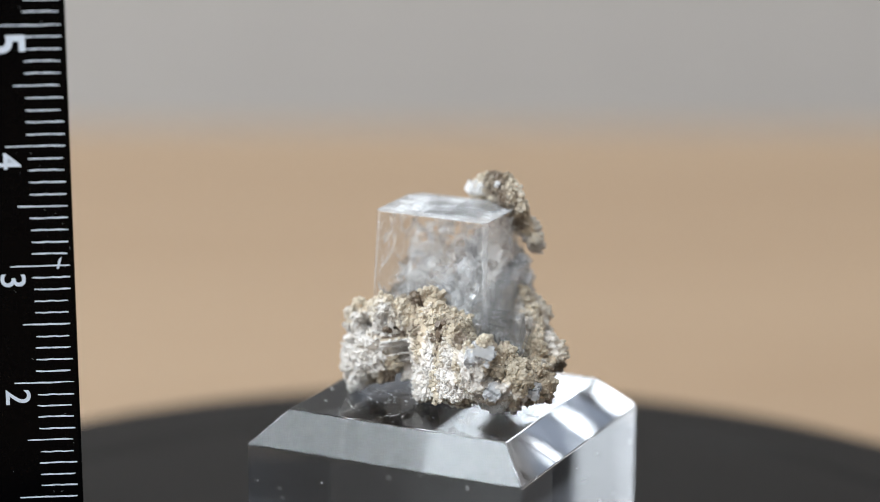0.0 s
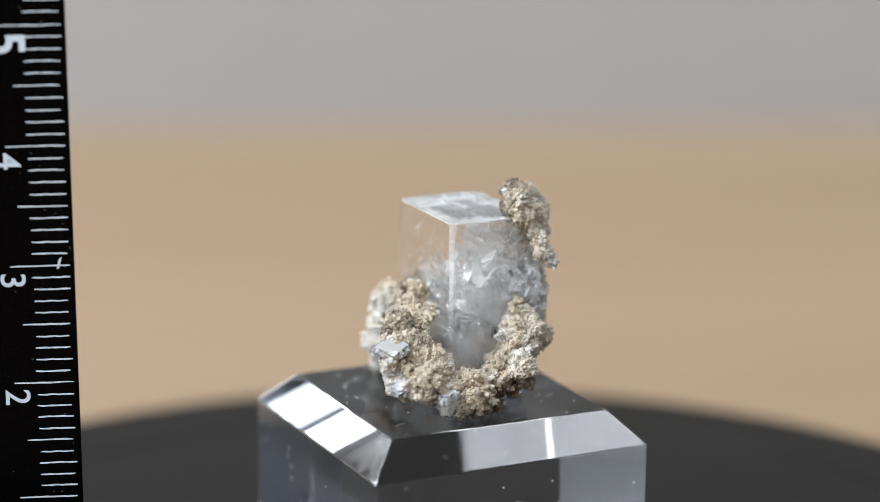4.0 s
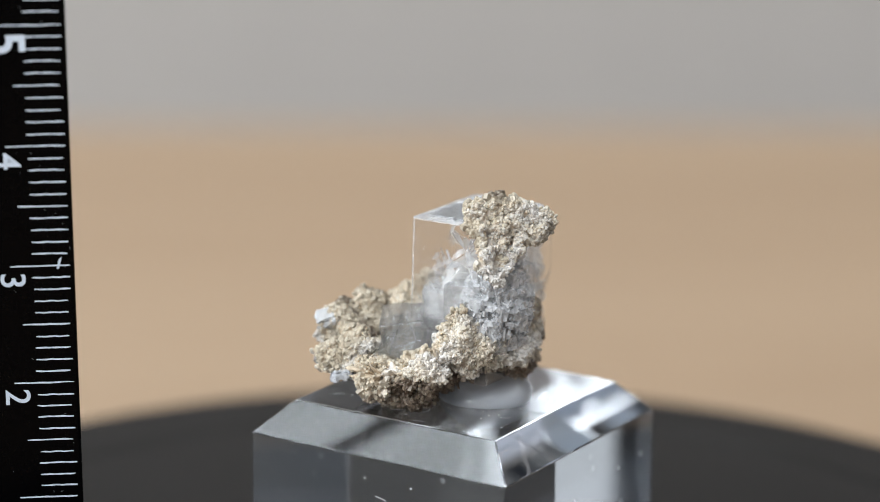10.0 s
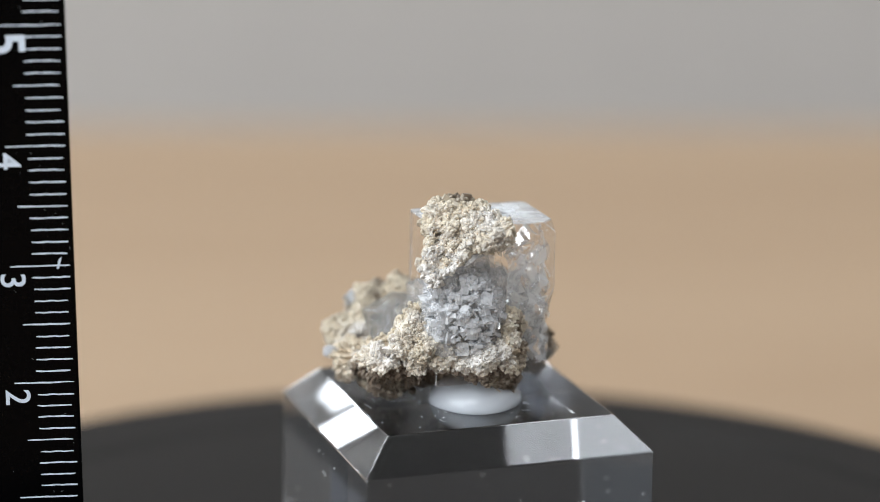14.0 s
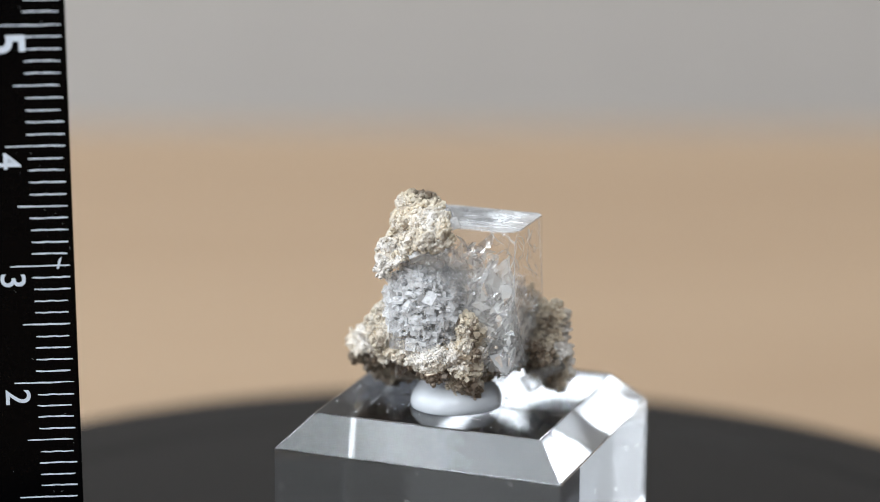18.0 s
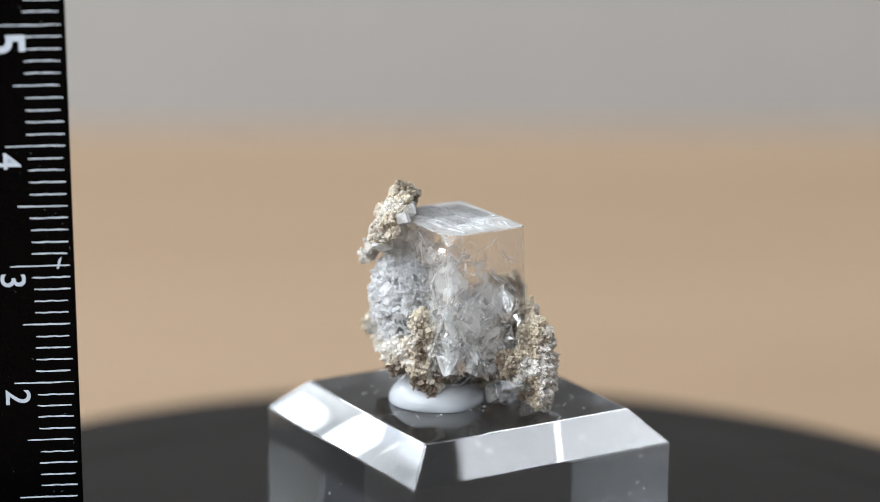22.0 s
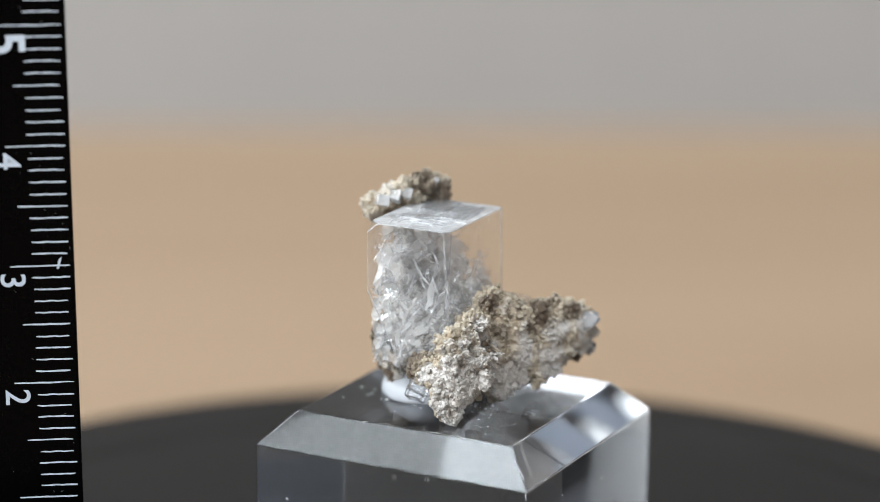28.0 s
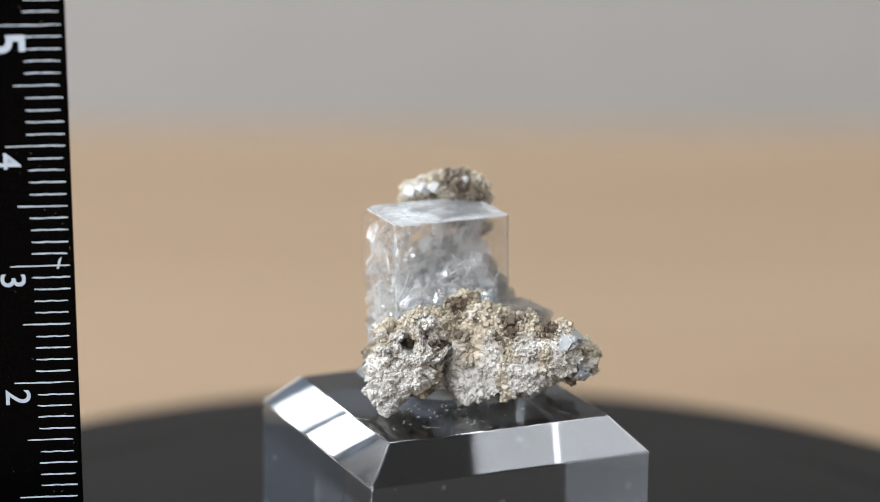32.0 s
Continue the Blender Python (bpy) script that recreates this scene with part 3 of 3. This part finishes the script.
stone("top_crust", [(*on_slab(u, z), r, r, r) for u, z, r in (
    (0.05, 1.72, 0.095), (-0.10, 1.76, 0.10), (-0.26, 1.72, 0.095), (-0.41, 1.67, 0.095), (-0.53, 1.60, 0.09),
    (0.05, 1.58, 0.095), (-0.11, 1.60, 0.10), (-0.28, 1.56, 0.10), (-0.44, 1.51, 0.095),
    (0.06, 1.44, 0.08), (-0.08, 1.43, 0.09), (-0.23, 1.40, 0.08), (0.04, 1.31, 0.075), (-0.10, 1.29, 0.075), (-0.03, 1.19, 0.07))],
    0.0112, 0.72, 4, 3600, "thin granular white and tan crust leaning over the crystal corner")


def cuboid(name, at, size, turn, mat, label="", bevel=0.008, chip=0.0, seed=0):
    bm = bmesh.new()
    m = Matrix.Translation(at) @ Euler([radians(a) for a in turn]).to_matrix().to_4x4() @ Matrix.Diagonal((*size, 1))
    bmesh.ops.create_cube(bm, size=1, matrix=m)
    if chip:
        bmesh.ops.subdivide_edges(bm, edges=list(bm.edges), cuts=7, use_grid_fill=True)
        mid = Vector(at)
        for v in bm.verts:
            p = v.co * 3.1 + Vector((seed, 0, 0))
            v.co += (v.co - mid).normalized() * chip * min(0.0, noise.noise(p) + 0.5 * noise.noise(p * 2.7) - 0.1)
    if bevel:
        sharp = [e for e in bm.edges if len(e.link_faces) == 2 and e.calc_face_angle() > 1.0]
        bmesh.ops.bevel(bm, geom=sharp, offset=bevel, segments=1, affect="EDGES")
    return part(name, bm, mat, specimen, label)


def main_crystal():
    """A cube with one flank cut away towards its foot and a stepped, slightly chipped rim."""
    bm = bmesh.new()
    bmesh.ops.create_cube(bm, size=1, matrix=Matrix.Translation((-0.155, 0.135, 0.92)) @ Matrix.Diagonal((1.05, 0.77, 1.36, 1)))
    for co, no in (((-0.50, 0.42, 0.50), (-0.66, 0.66, -0.35)), ((0.30, 0.41, 1.66), (0.59, 0.81, 0.6)), ((-0.62, 0.1, 0.36), (-0.7, 0.0, -0.7)),
                   ((0.355, -0.235, 1.3), (0.7, -0.7, 0.02)), ((-0.665, -0.235, 1.3), (-0.7, -0.7, 0.05)),
                   ((-0.62, 0.50, 1.58), (-0.5, 0.5, 0.6)), ((0.3, -0.2, 0.36), (0.5, -0.5, -0.7))):
        bmesh.ops.bisect_plane(bm, geom=list(bm.verts) + list(bm.edges) + list(bm.faces), plane_co=co, plane_no=Vector(no).normalized(), clear_outer=True)
        bmesh.ops.holes_fill(bm, edges=[e for e in bm.edges if e.is_boundary])
    bmesh.ops.recalc_face_normals(bm, faces=bm.faces)
    bmesh.ops.bevel(bm, geom=list(bm.edges), offset=0.008, segments=1, affect="EDGES")
    return part("main_crystal", bm, M_FLUOR, specimen, "large water-clear fluorite cube with internal fractures")


MAIN = main_crystal()
MAIN.data.materials.append(M_EDGE)
MAIN.data.materials.append(M_TOP)
for f in MAIN.data.polygons:
    rim = sum((MAIN.data.vertices[a].co - MAIN.data.vertices[b].co).length for a, b in f.edge_keys)
    if f.area / rim < 0.00012:
        f.material_index = 1
    elif f.normal.z > 0.9:
        f.material_index = 2


stone("matrix_column", [
    (-0.30, 0.54, 0.78, 0.09, 0.09, 0.12),
    (-0.33, 0.52, 0.58, 0.11, 0.11, 0.14),
    (-0.28, 0.50, 0.36, 0.12, 0.12, 0.16),
    (-0.22, 0.42, 0.20, 0.15, 0.12, 0.12)], 0.014, 0.7, 5, 1700, "tan druse column along the crystal edge")
stone("matrix_side", [
    (0.47, 0.34, 0.80, 0.10, 0.12, 0.14),
    (0.52, 0.36, 0.60, 0.13, 0.14, 0.18),
    (0.34, 0.52, 0.55, 0.20, 0.12, 0.13),
    (0.05, 0.58, 0.50, 0.22, 0.11, 0.10)], 0.014, 0.8, 6, 1900, "grey-white granular matrix beside the crystal")

# crystals grown on the flank of the large one: a few blocks, then a crust of small stepped facets
flank = random.Random(8)
for at, size in (((0.10, 0.48, 0.86), (0.50, 0.24, 0.60)), ((0.30, 0.48, 0.78), (0.22, 0.32, 0.50)), ((-0.08, 0.52, 1.00), (0.28, 0.22, 0.46)),
                 ((0.12, 0.50, 1.20), (0.38, 0.20, 0.32)), ((0.36, 0.30, 0.90), (0.18, 0.34, 0.42)), ((0.38, 0.06, 0.84), (0.12, 0.30, 0.36))):
    cuboid("side_crystal", at, size, [flank.gauss(0, 3) for _ in range(3)], M_SMALL, "clear glassy fluorite block on the flank", 0.006, 0.05, flank.random() * 9)


def facet_crust(count):
    """Small stepped blocks over the flank, alike in lie but uneven in size, as one crust."""
    rng = random.Random(18)
    verts, faces = [], []
    while len(verts) < 8 * count:
        d = Vector([rng.gauss(0, 1) for _ in range(3)]).normalized()
        if d.y < -0.1 and d.x < 0.3 or d.z > 0.92:
            continue
        c = Vector((0.12 + 0.33 * d.x, 0.47 + 0.24 * d.y, 0.88 + 0.41 * d.z))
        size = Vector([0.010 + 0.052 * rng.random() ** 2.6 for _ in range(3)])
        turn = Euler([radians(rng.gauss(0, 7) + rng.choice((0, 0, 0, 32, -25))) for _ in range(3)]).to_matrix()
        b = len(verts)
        verts += [c + turn @ Vector((q.x * size.x, q.y * size.y, q.z * size.z)) * rng.uniform(0.85, 1.0) for q in CUBE]
        faces += [tuple(b + i for i in f) for f in CUBE_FACES]
    me = bpy.data.meshes.new("facet_crust")
    me.from_pydata(verts, [], faces)
    bm = bmesh.new()
    bm.from_mesh(me)
    bmesh.ops.recalc_face_normals(bm, faces=bm.faces)
    return tagged(part("facet_crust", bm, M_ICE, MAIN, "silvery crust of small stepped fluorite facets"), kind="stuff")


facet_crust(560)
for at, size, turn in (
        ((0.15, 0.66, 1.40), (0.14, 0.12, 0.14), (38, 20, 30)),
        (on_slab(-0.30, 1.71, -0.09), (0.09, 0.09, 0.09), (20, 25, 40)),
        (on_slab(-0.41, 1.70, -0.09), (0.11, 0.11, 0.10), (12, 32, 25)),
        (on_slab(-0.52, 1.66, -0.09), (0.11, 0.11, 0.10), (15, 20, 50)),
        (on_slab(-0.03, 1.80, -0.05), (0.05, 0.05, 0.05), (30, 10, 20)),
        ((0.60, -0.12, 0.58), (0.20, 0.24, 0.26), (-18, 16, 20)),
        ((0.47, -0.22, 0.60), (0.38, 0.36, 0.42), (10, 14, 28)),
        ((0.33, -0.36, 0.56), (0.22, 0.20, 0.30), (25, 10, -15)),
        ((-0.80, -0.08, 0.32), (0.20, 0.18, 0.20), (30, 20, 40)),
        ((-0.70, 0.02, 0.20), (0.15, 0.16, 0.15), (10, 35, 10)),
        ((0.40, -0.06, 0.56), (0.20, 0.26, 0.34), (8, 12, -25)),
        ((0.56, -0.26, 0.48), (0.22, 0.22, 0.22), (10, 40, 5))):
    cuboid("cube_crystal", at, size, turn, M_GREY if at[2] < 1 else M_CUBE, "glassy grey cube crystal" if at[2] < 1 else "small whitish clear cube crystal", 0.006, 0.03, at[0] * 7)
for at, size, turn in (
        ((0.60, -0.90, 0.60), (0.25, 0.24, 0.27), (25, 18, 30)),
        ((0.95, -0.55, 0.31), (0.13, 0.19, 0.11), (10, 8, 15)),
        ((0.72, -0.885, 0.36), (0.17, 0.15, 0.13), (20, 30, 10))):
    cuboid("milky_cube", at, size, turn, M_MILKY, "milky white fluorite cube at the rim", 0.06, 0.12, at[0] * 5)


def fog(p):
    """How thickly the crystal is cracked at p: densest low and towards the flank, clear under the top and at the free corners."""
    rim = min(p.x + 0.68, 0.37 - p.x, p.y + 0.25)
    f = (1.50 - p.z) * 1.5 + (p.y - 0.05) * 1.0 + (p.x + 0.15) * 0.35 + 0.55 * noise.noise(p * 3.3 + Vector((4, 1, 7)))
    if p.z > 0.85:
        f -= 0.5 * max(0.0, 1.0 - rim / 0.12)
        f -= 0.9 * max(0.0, 1.0 - (p - Vector((-0.52, -0.06, 1.42))).length / 0.47)
        f -= 0.9 * max(0.0, 1.0 - (p - Vector((0.27, -0.16, 1.40))).length / 0.36)
    return f


def shell(p):
    """The same, but thinning out away from the upright faces."""
    deep = min(p.x + 0.68, 0.37 - p.x, p.y + 0.25, 0.52 - p.y)
    return fog(p) + 0.3 - 3.2 * max(0.0, deep - 0.10)


CLEAVAGE = [Vector(v).normalized() for v in ((1, 1, 1), (-1, 1, 1), (1, -1, 1), (-1, -1, 1))]


def cracks(name, count, lo, hi, slim, level, mat, label, seed, b0=(-0.655, -0.225, 0.34), b1=(0.345, 0.49, 1.57), thick=fog, parent=None):
    """Curved crack faces on the crystal's cleavage planes, thrown where it is cracked; hi: the longest, slim: width to length."""
    rng = random.Random(seed)
    verts, faces = [], []
    made = 0
    while made < count:
        c = Vector([rng.uniform(l, h) for l, h in zip(b0, b1)])
        if thick(c) < level + rng.uniform(0, 0.5):
            continue
        made += 1
        n = (rng.choice(CLEAVAGE) + Vector([rng.gauss(0, 0.28) for _ in range(3)])).normalized()
        u = (n.orthogonal().normalized() * rng.gauss(0, 0.6) + n.cross(Vector((rng.gauss(0, 0.4), rng.gauss(0, 0.4), 1)).cross(n))).normalized()
        u = (u - n * u.dot(n)).normalized()
        w = n.cross(u)
        r = lo + (hi - lo) * rng.random() ** 2.2
        wide = r * rng.uniform(*slim)
        bend, twist, skew = rng.uniform(-0.5, 0.5), rng.uniform(-0.5, 0.5), rng.uniform(-0.4, 0.4)
        b = len(verts)
        cols = 5
        for i in range(cols):
            q = i / (cols - 1)
            taper = (1 - abs(2 * q - 1) ** 2.5) * rng.uniform(0.6, 1.0) + 0.04
            for k in (-1, 0, 1):
                side = k * wide * taper + skew * wide * (q - 0.5) + rng.uniform(-0.32, 0.32) * wide
                v = c + u * (r * (2 * q - 1)) + w * side + n * (bend * r * (2 * q - 1) ** 2 + twist * side * (q - 0.5) + 0.25 * wide * k * k * bend)
                verts.append(Vector(min(h, max(l, x)) for x, l, h in zip(v, b0, b1)))
        for i in range(cols - 1):
            for k in range(2):
                a = b + i * 3 + k
                faces.append((a, a + 3, a + 4, a + 1))
    me = bpy.data.meshes.new(name)
    me.from_pydata(verts, [], faces)
    return tagged(part(name, me, mat, parent or MAIN, label, smooth=mat is not M_SPLINTER), kind="stuff")


def frost_core(name, lo_, hi_, seed, level, cell, thick, label):
    """The jagged white clouds of packed cracks: loose clumps of small shards."""
    rng = random.Random(seed)
    verts, faces = [], []
    n = [max(1, round((h - l) / cell)) for l, h in zip(lo_, hi_)]
    for i, j, k in itertools.product(*(range(q) for q in n)):
        c = Vector([l + (q + rng.random()) * cell for l, q in zip(lo_, (i, j, k))])
        if thick(c) < level + rng.uniform(0, 0.45):
            continue
        for _ in range(3):
            b = len(verts)
            m = rng.choice((3, 4, 4))
            r = cell * (0.25 + 0.9 * rng.random() ** 2)
            ax = [Vector([rng.gauss(0, 1) for _ in range(3)]).normalized() for _ in range(2)]
            o = c + Vector([rng.uniform(-0.7, 0.7) * cell for _ in range(3)])
            for q in range(m):
                a = (q + rng.uniform(-0.3, 0.3)) * 6.283 / m
                v = o + ax[0] * r * math.cos(a) + ax[1] * r * 0.7 * math.sin(a)
                verts.append(Vector(min(h, max(l, x)) for x, l, h in zip(v, lo_, hi_)))
            faces.append(tuple(range(b, b + m)))
    me = bpy.data.meshes.new(name)
    me.from_pydata(verts, [], faces)
    return tagged(part(name, me, M_SPLINTER, MAIN, label), kind="stuff")


def flank_fog(p):
    q = Vector(((p.x - 0.1) / 0.34, (p.y - 0.46) / 0.24, (p.z - 0.82) / 0.42))
    return 1.25 - q.length + 0.3 * noise.noise(p * 5)


frost_core("frost_core", (-0.65, -0.22, 0.36), (0.34, 0.48, 1.48), 3, 0.85, 0.08, shell, "white glittering mass of cracks inside the crystal")
frost_core("flank_frost", (-0.25, 0.30, 0.45), (0.42, 0.70, 1.30), 4, 0.75, 0.07, flank_fog, "frosty grey-white mass inside the flank crystals")
cracks("crack_haze", 700, 0.04, 0.15, (0.3, 0.8), 0.35, M_SPLINTER, "glinting slivers of cracks", 41, thick=shell)
cracks("hairline_cracks", 220, 0.05, 0.28, (0.03, 0.12), 0.1, M_FILM, "hairline silvery cracks", 43, thick=shell)
cracks("fracture_veils", 130, 0.08, 0.24, (0.3, 0.7), 0.2, M_VEIL, "white feathered internal fracture veils", 21, thick=shell)
cracks("fracture_sheets", 36, 0.14, 0.36, (0.2, 0.5), -0.15, M_FILM, "broad silvery cleavage cracks", 22)

cracks("face_streaks", 46, 0.05, 0.2, (0.05, 0.2), 0.1, M_VEIL, "bright upright streaks under one face", 49, (-0.665, -0.2, 0.85), (-0.60, 0.45, 1.52), lambda p: 1.0)
cracks("flank_cracks", 260, 0.025, 0.10, (0.25, 0.8), 0.25, M_SPLINTER, "glinting slivers of cracks in the flank", 45, (-0.25, 0.32, 0.45), (0.42, 0.69, 1.32), flank_fog)
cracks("flank_hairlines", 110, 0.03, 0.14, (0.04, 0.14), 0.25, M_FILM, "hairline silvery cracks in the flank", 46, (-0.25, 0.32, 0.45), (0.42, 0.69, 1.32), flank_fog)
cracks("low_cracks", 46, 0.04, 0.15, (0.1, 0.5), 0.1, M_FILM, "silvery cracks in the grey crystals", 47, (0.28, -0.38, 0.42), (0.64, -0.06, 0.80), lambda p: 1.0)
cracks("low_slivers", 40, 0.02, 0.08, (0.2, 0.6), 0.1, M_SPLINTER, "glinting slivers in the grey crystals", 48, (0.28, -0.38, 0.42), (0.64, -0.06, 0.80), lambda p: 1.0)

# fine silvery growth lines on the crystal's top
lines = random.Random(15)
bm = bmesh.new()
for k in range(130):
    length, wide, turn = lines.uniform(0.05, 0.26), lines.uniform(0.003, 0.010), radians(lines.choice((0, 0, 0, 90, -22)) + lines.gauss(0, 5))
    at = Matrix.Translation((lines.uniform(-0.52, 0.24), lines.uniform(-0.16, 0.42), 1.603)) @ Matrix.Rotation(turn, 4, "Z") @ Matrix.Diagonal((length, wide, 0.008, 1))
    bmesh.ops.create_cube(bm, size=1, matrix=at)
tagged(part("growth_lines", bm, M_CUBE, MAIN, "fine silvery growth lines"), kind="stuff")

# low growth steps on the crystal's top
steps = random.Random(5)
for k in range(9):
    size = (steps.uniform(0.12, 0.5), steps.uniform(0.08, 0.3), steps.uniform(0.008, 0.022))
    x, y = steps.uniform(-0.6 + size[0] / 2, 0.3 - size[0] / 2), steps.uniform(-0.2 + size[1] / 2, 0.45 - size[1] / 2)
    cuboid("growth_step", (x, y, 1.602 + size[2] / 2 - 0.004 * (k % 3)), size, (0, 0, steps.gauss(0, 6)), M_SMALL, "thin clear growth step", 0.004)


# ---- ruler ----
ruler = empty("ruler", (-0.0311, -0.0086, ZT), "black upright ruler with white millimetre marks", "ruler")
LEAN = Matrix.Rotation(radians(1.285), 4, Vector(EYE) - Vector(AIM))
ruler.matrix_basis = Matrix.Translation(EYE) @ LEAN @ Matrix.Translation(-Vector(EYE)) @ pose(-0.0318, -0.0086, ZT - 0.0002, 0, 0.46, 6.1)
part("blade", boxed((-1.0, 0, 0), (0.0, 0.12, 15.8), 0.02), M_RULER, ruler)


def tick_mesh(length, rng, wide=0.0138):
    """One printed mark, with the uneven edges and ends of the print."""
    me = bpy.data.meshes.new("tick")
    right, left = -0.036 - rng.random() ** 2 * 0.03, -0.036 - length + rng.uniform(-0.008, 0.008)
    steps, bow = 7, rng.gauss(0, 0.0035)
    verts, faces = [], []
    for i in range(steps + 1):
        f = i / steps
        x, mid = right + (left - right) * f, bow * 4 * f * (1 - f) + rng.gauss(0, 0.0012)
        half = wide / 2 * rng.uniform(0.72, 1.12) * (0.7 if i in (0, steps) else 1.0)
        verts += [(x, y, mid + h) for y in (-0.003, 0.002) for h in (-half, half)]
    for i in range(steps):
        k = 4 * i
        faces += [(k, k + 1, k + 5, k + 4), (k, k + 4, k + 6, k + 2), (k + 1, k + 3, k + 7, k + 5), (k + 2, k + 6, k + 7, k + 3)]
    faces += [(0, 2, 3, 1), (k + 4, k + 5, k + 7, k + 6)]
    me.from_pydata(verts, [], faces)
    me.transform(Matrix.Scale(CM, 4))
    me.materials.append(M_INK)
    return me


print_rng = random.Random(77)
ticks = {step: [tick_mesh(length, print_rng) for _ in range(count)] for step, length, count in ((1, 0.303, 14), (5, 0.40, 5), (10, 0.49, 5))}
for mm in range(0, 151):
    ob = new("tick", print_rng.choice(ticks[10 if mm % 10 == 0 else 5 if mm % 5 == 0 else 1]))
    ob.parent = ruler
    ob.location = (0, 0, (0.368 + mm * 0.1 + print_rng.gauss(0, 0.0015)) * CM)
for cm in range(1, 16):
    curve = bpy.data.curves.new("numeral", "FONT")
    curve.body, curve.size, curve.align_x, curve.align_y = str(cm), 0.39 if cm % 5 == 0 else 0.29, "CENTER", "BOTTOM_BASELINE"
    curve.offset = 0.009 if cm % 5 == 0 else 0.002
    tmp = new("numeral", curve)
    me = bpy.data.meshes.new_from_object(tmp.evaluated_get(bpy.context.evaluated_depsgraph_get()))
    bpy.data.objects.remove(tmp)
    # the tops of the numerals point to the marks
    me.transform(Matrix(((0, 1, 0, -0.60), (0, 0, 1, -0.003), (-1, 0, 0, 0.268 + cm - (0.05 if cm % 5 == 0 else 0.02)), (0, 0, 0, 1))))
    part("numeral", me, M_INK, ruler)
scratch = bmesh.new()
scratch.faces.new([scratch.verts.new(p) for p in ((-0.145, -0.004, 3.34), (-0.125, -0.004, 3.34), (-0.105, -0.004, 3.41), (-0.10, -0.004, 3.44), (-0.125, -0.004, 3.42))])
part("scratch", scratch, M_INK, ruler, "pale scratch in the black surface")
specks = random.Random(41)
bm = bmesh.new()
for k in range(60):
    x, z, length, wide = specks.uniform(-0.9, -0.03), specks.uniform(0.4, 5.6), specks.uniform(0.006, 0.022), specks.uniform(0.0015, 0.004)
    bmesh.ops.create_cube(bm, size=1, matrix=Matrix.Translation((x, -0.001, z)) @ Matrix.Rotation(specks.uniform(0, 3.14), 4, "Y") @ Matrix.Diagonal((length, 0.004, wide, 1)))
tagged(part("dust", bm, M_SPECK, ruler, "faint grey dust and fine scratches"), kind="stuff")


def motions():
    rows = [(t, math.radians(-24.728 - 9.7142 * t)) for t in range(33)]
    for thing in (platter, block, glue, specimen):
        at = thing.location.copy()
        walk(thing, [(t, Matrix.Translation(at) @ Matrix.Rotation(a, 4, "Z")) for t, a in rows])


motions()
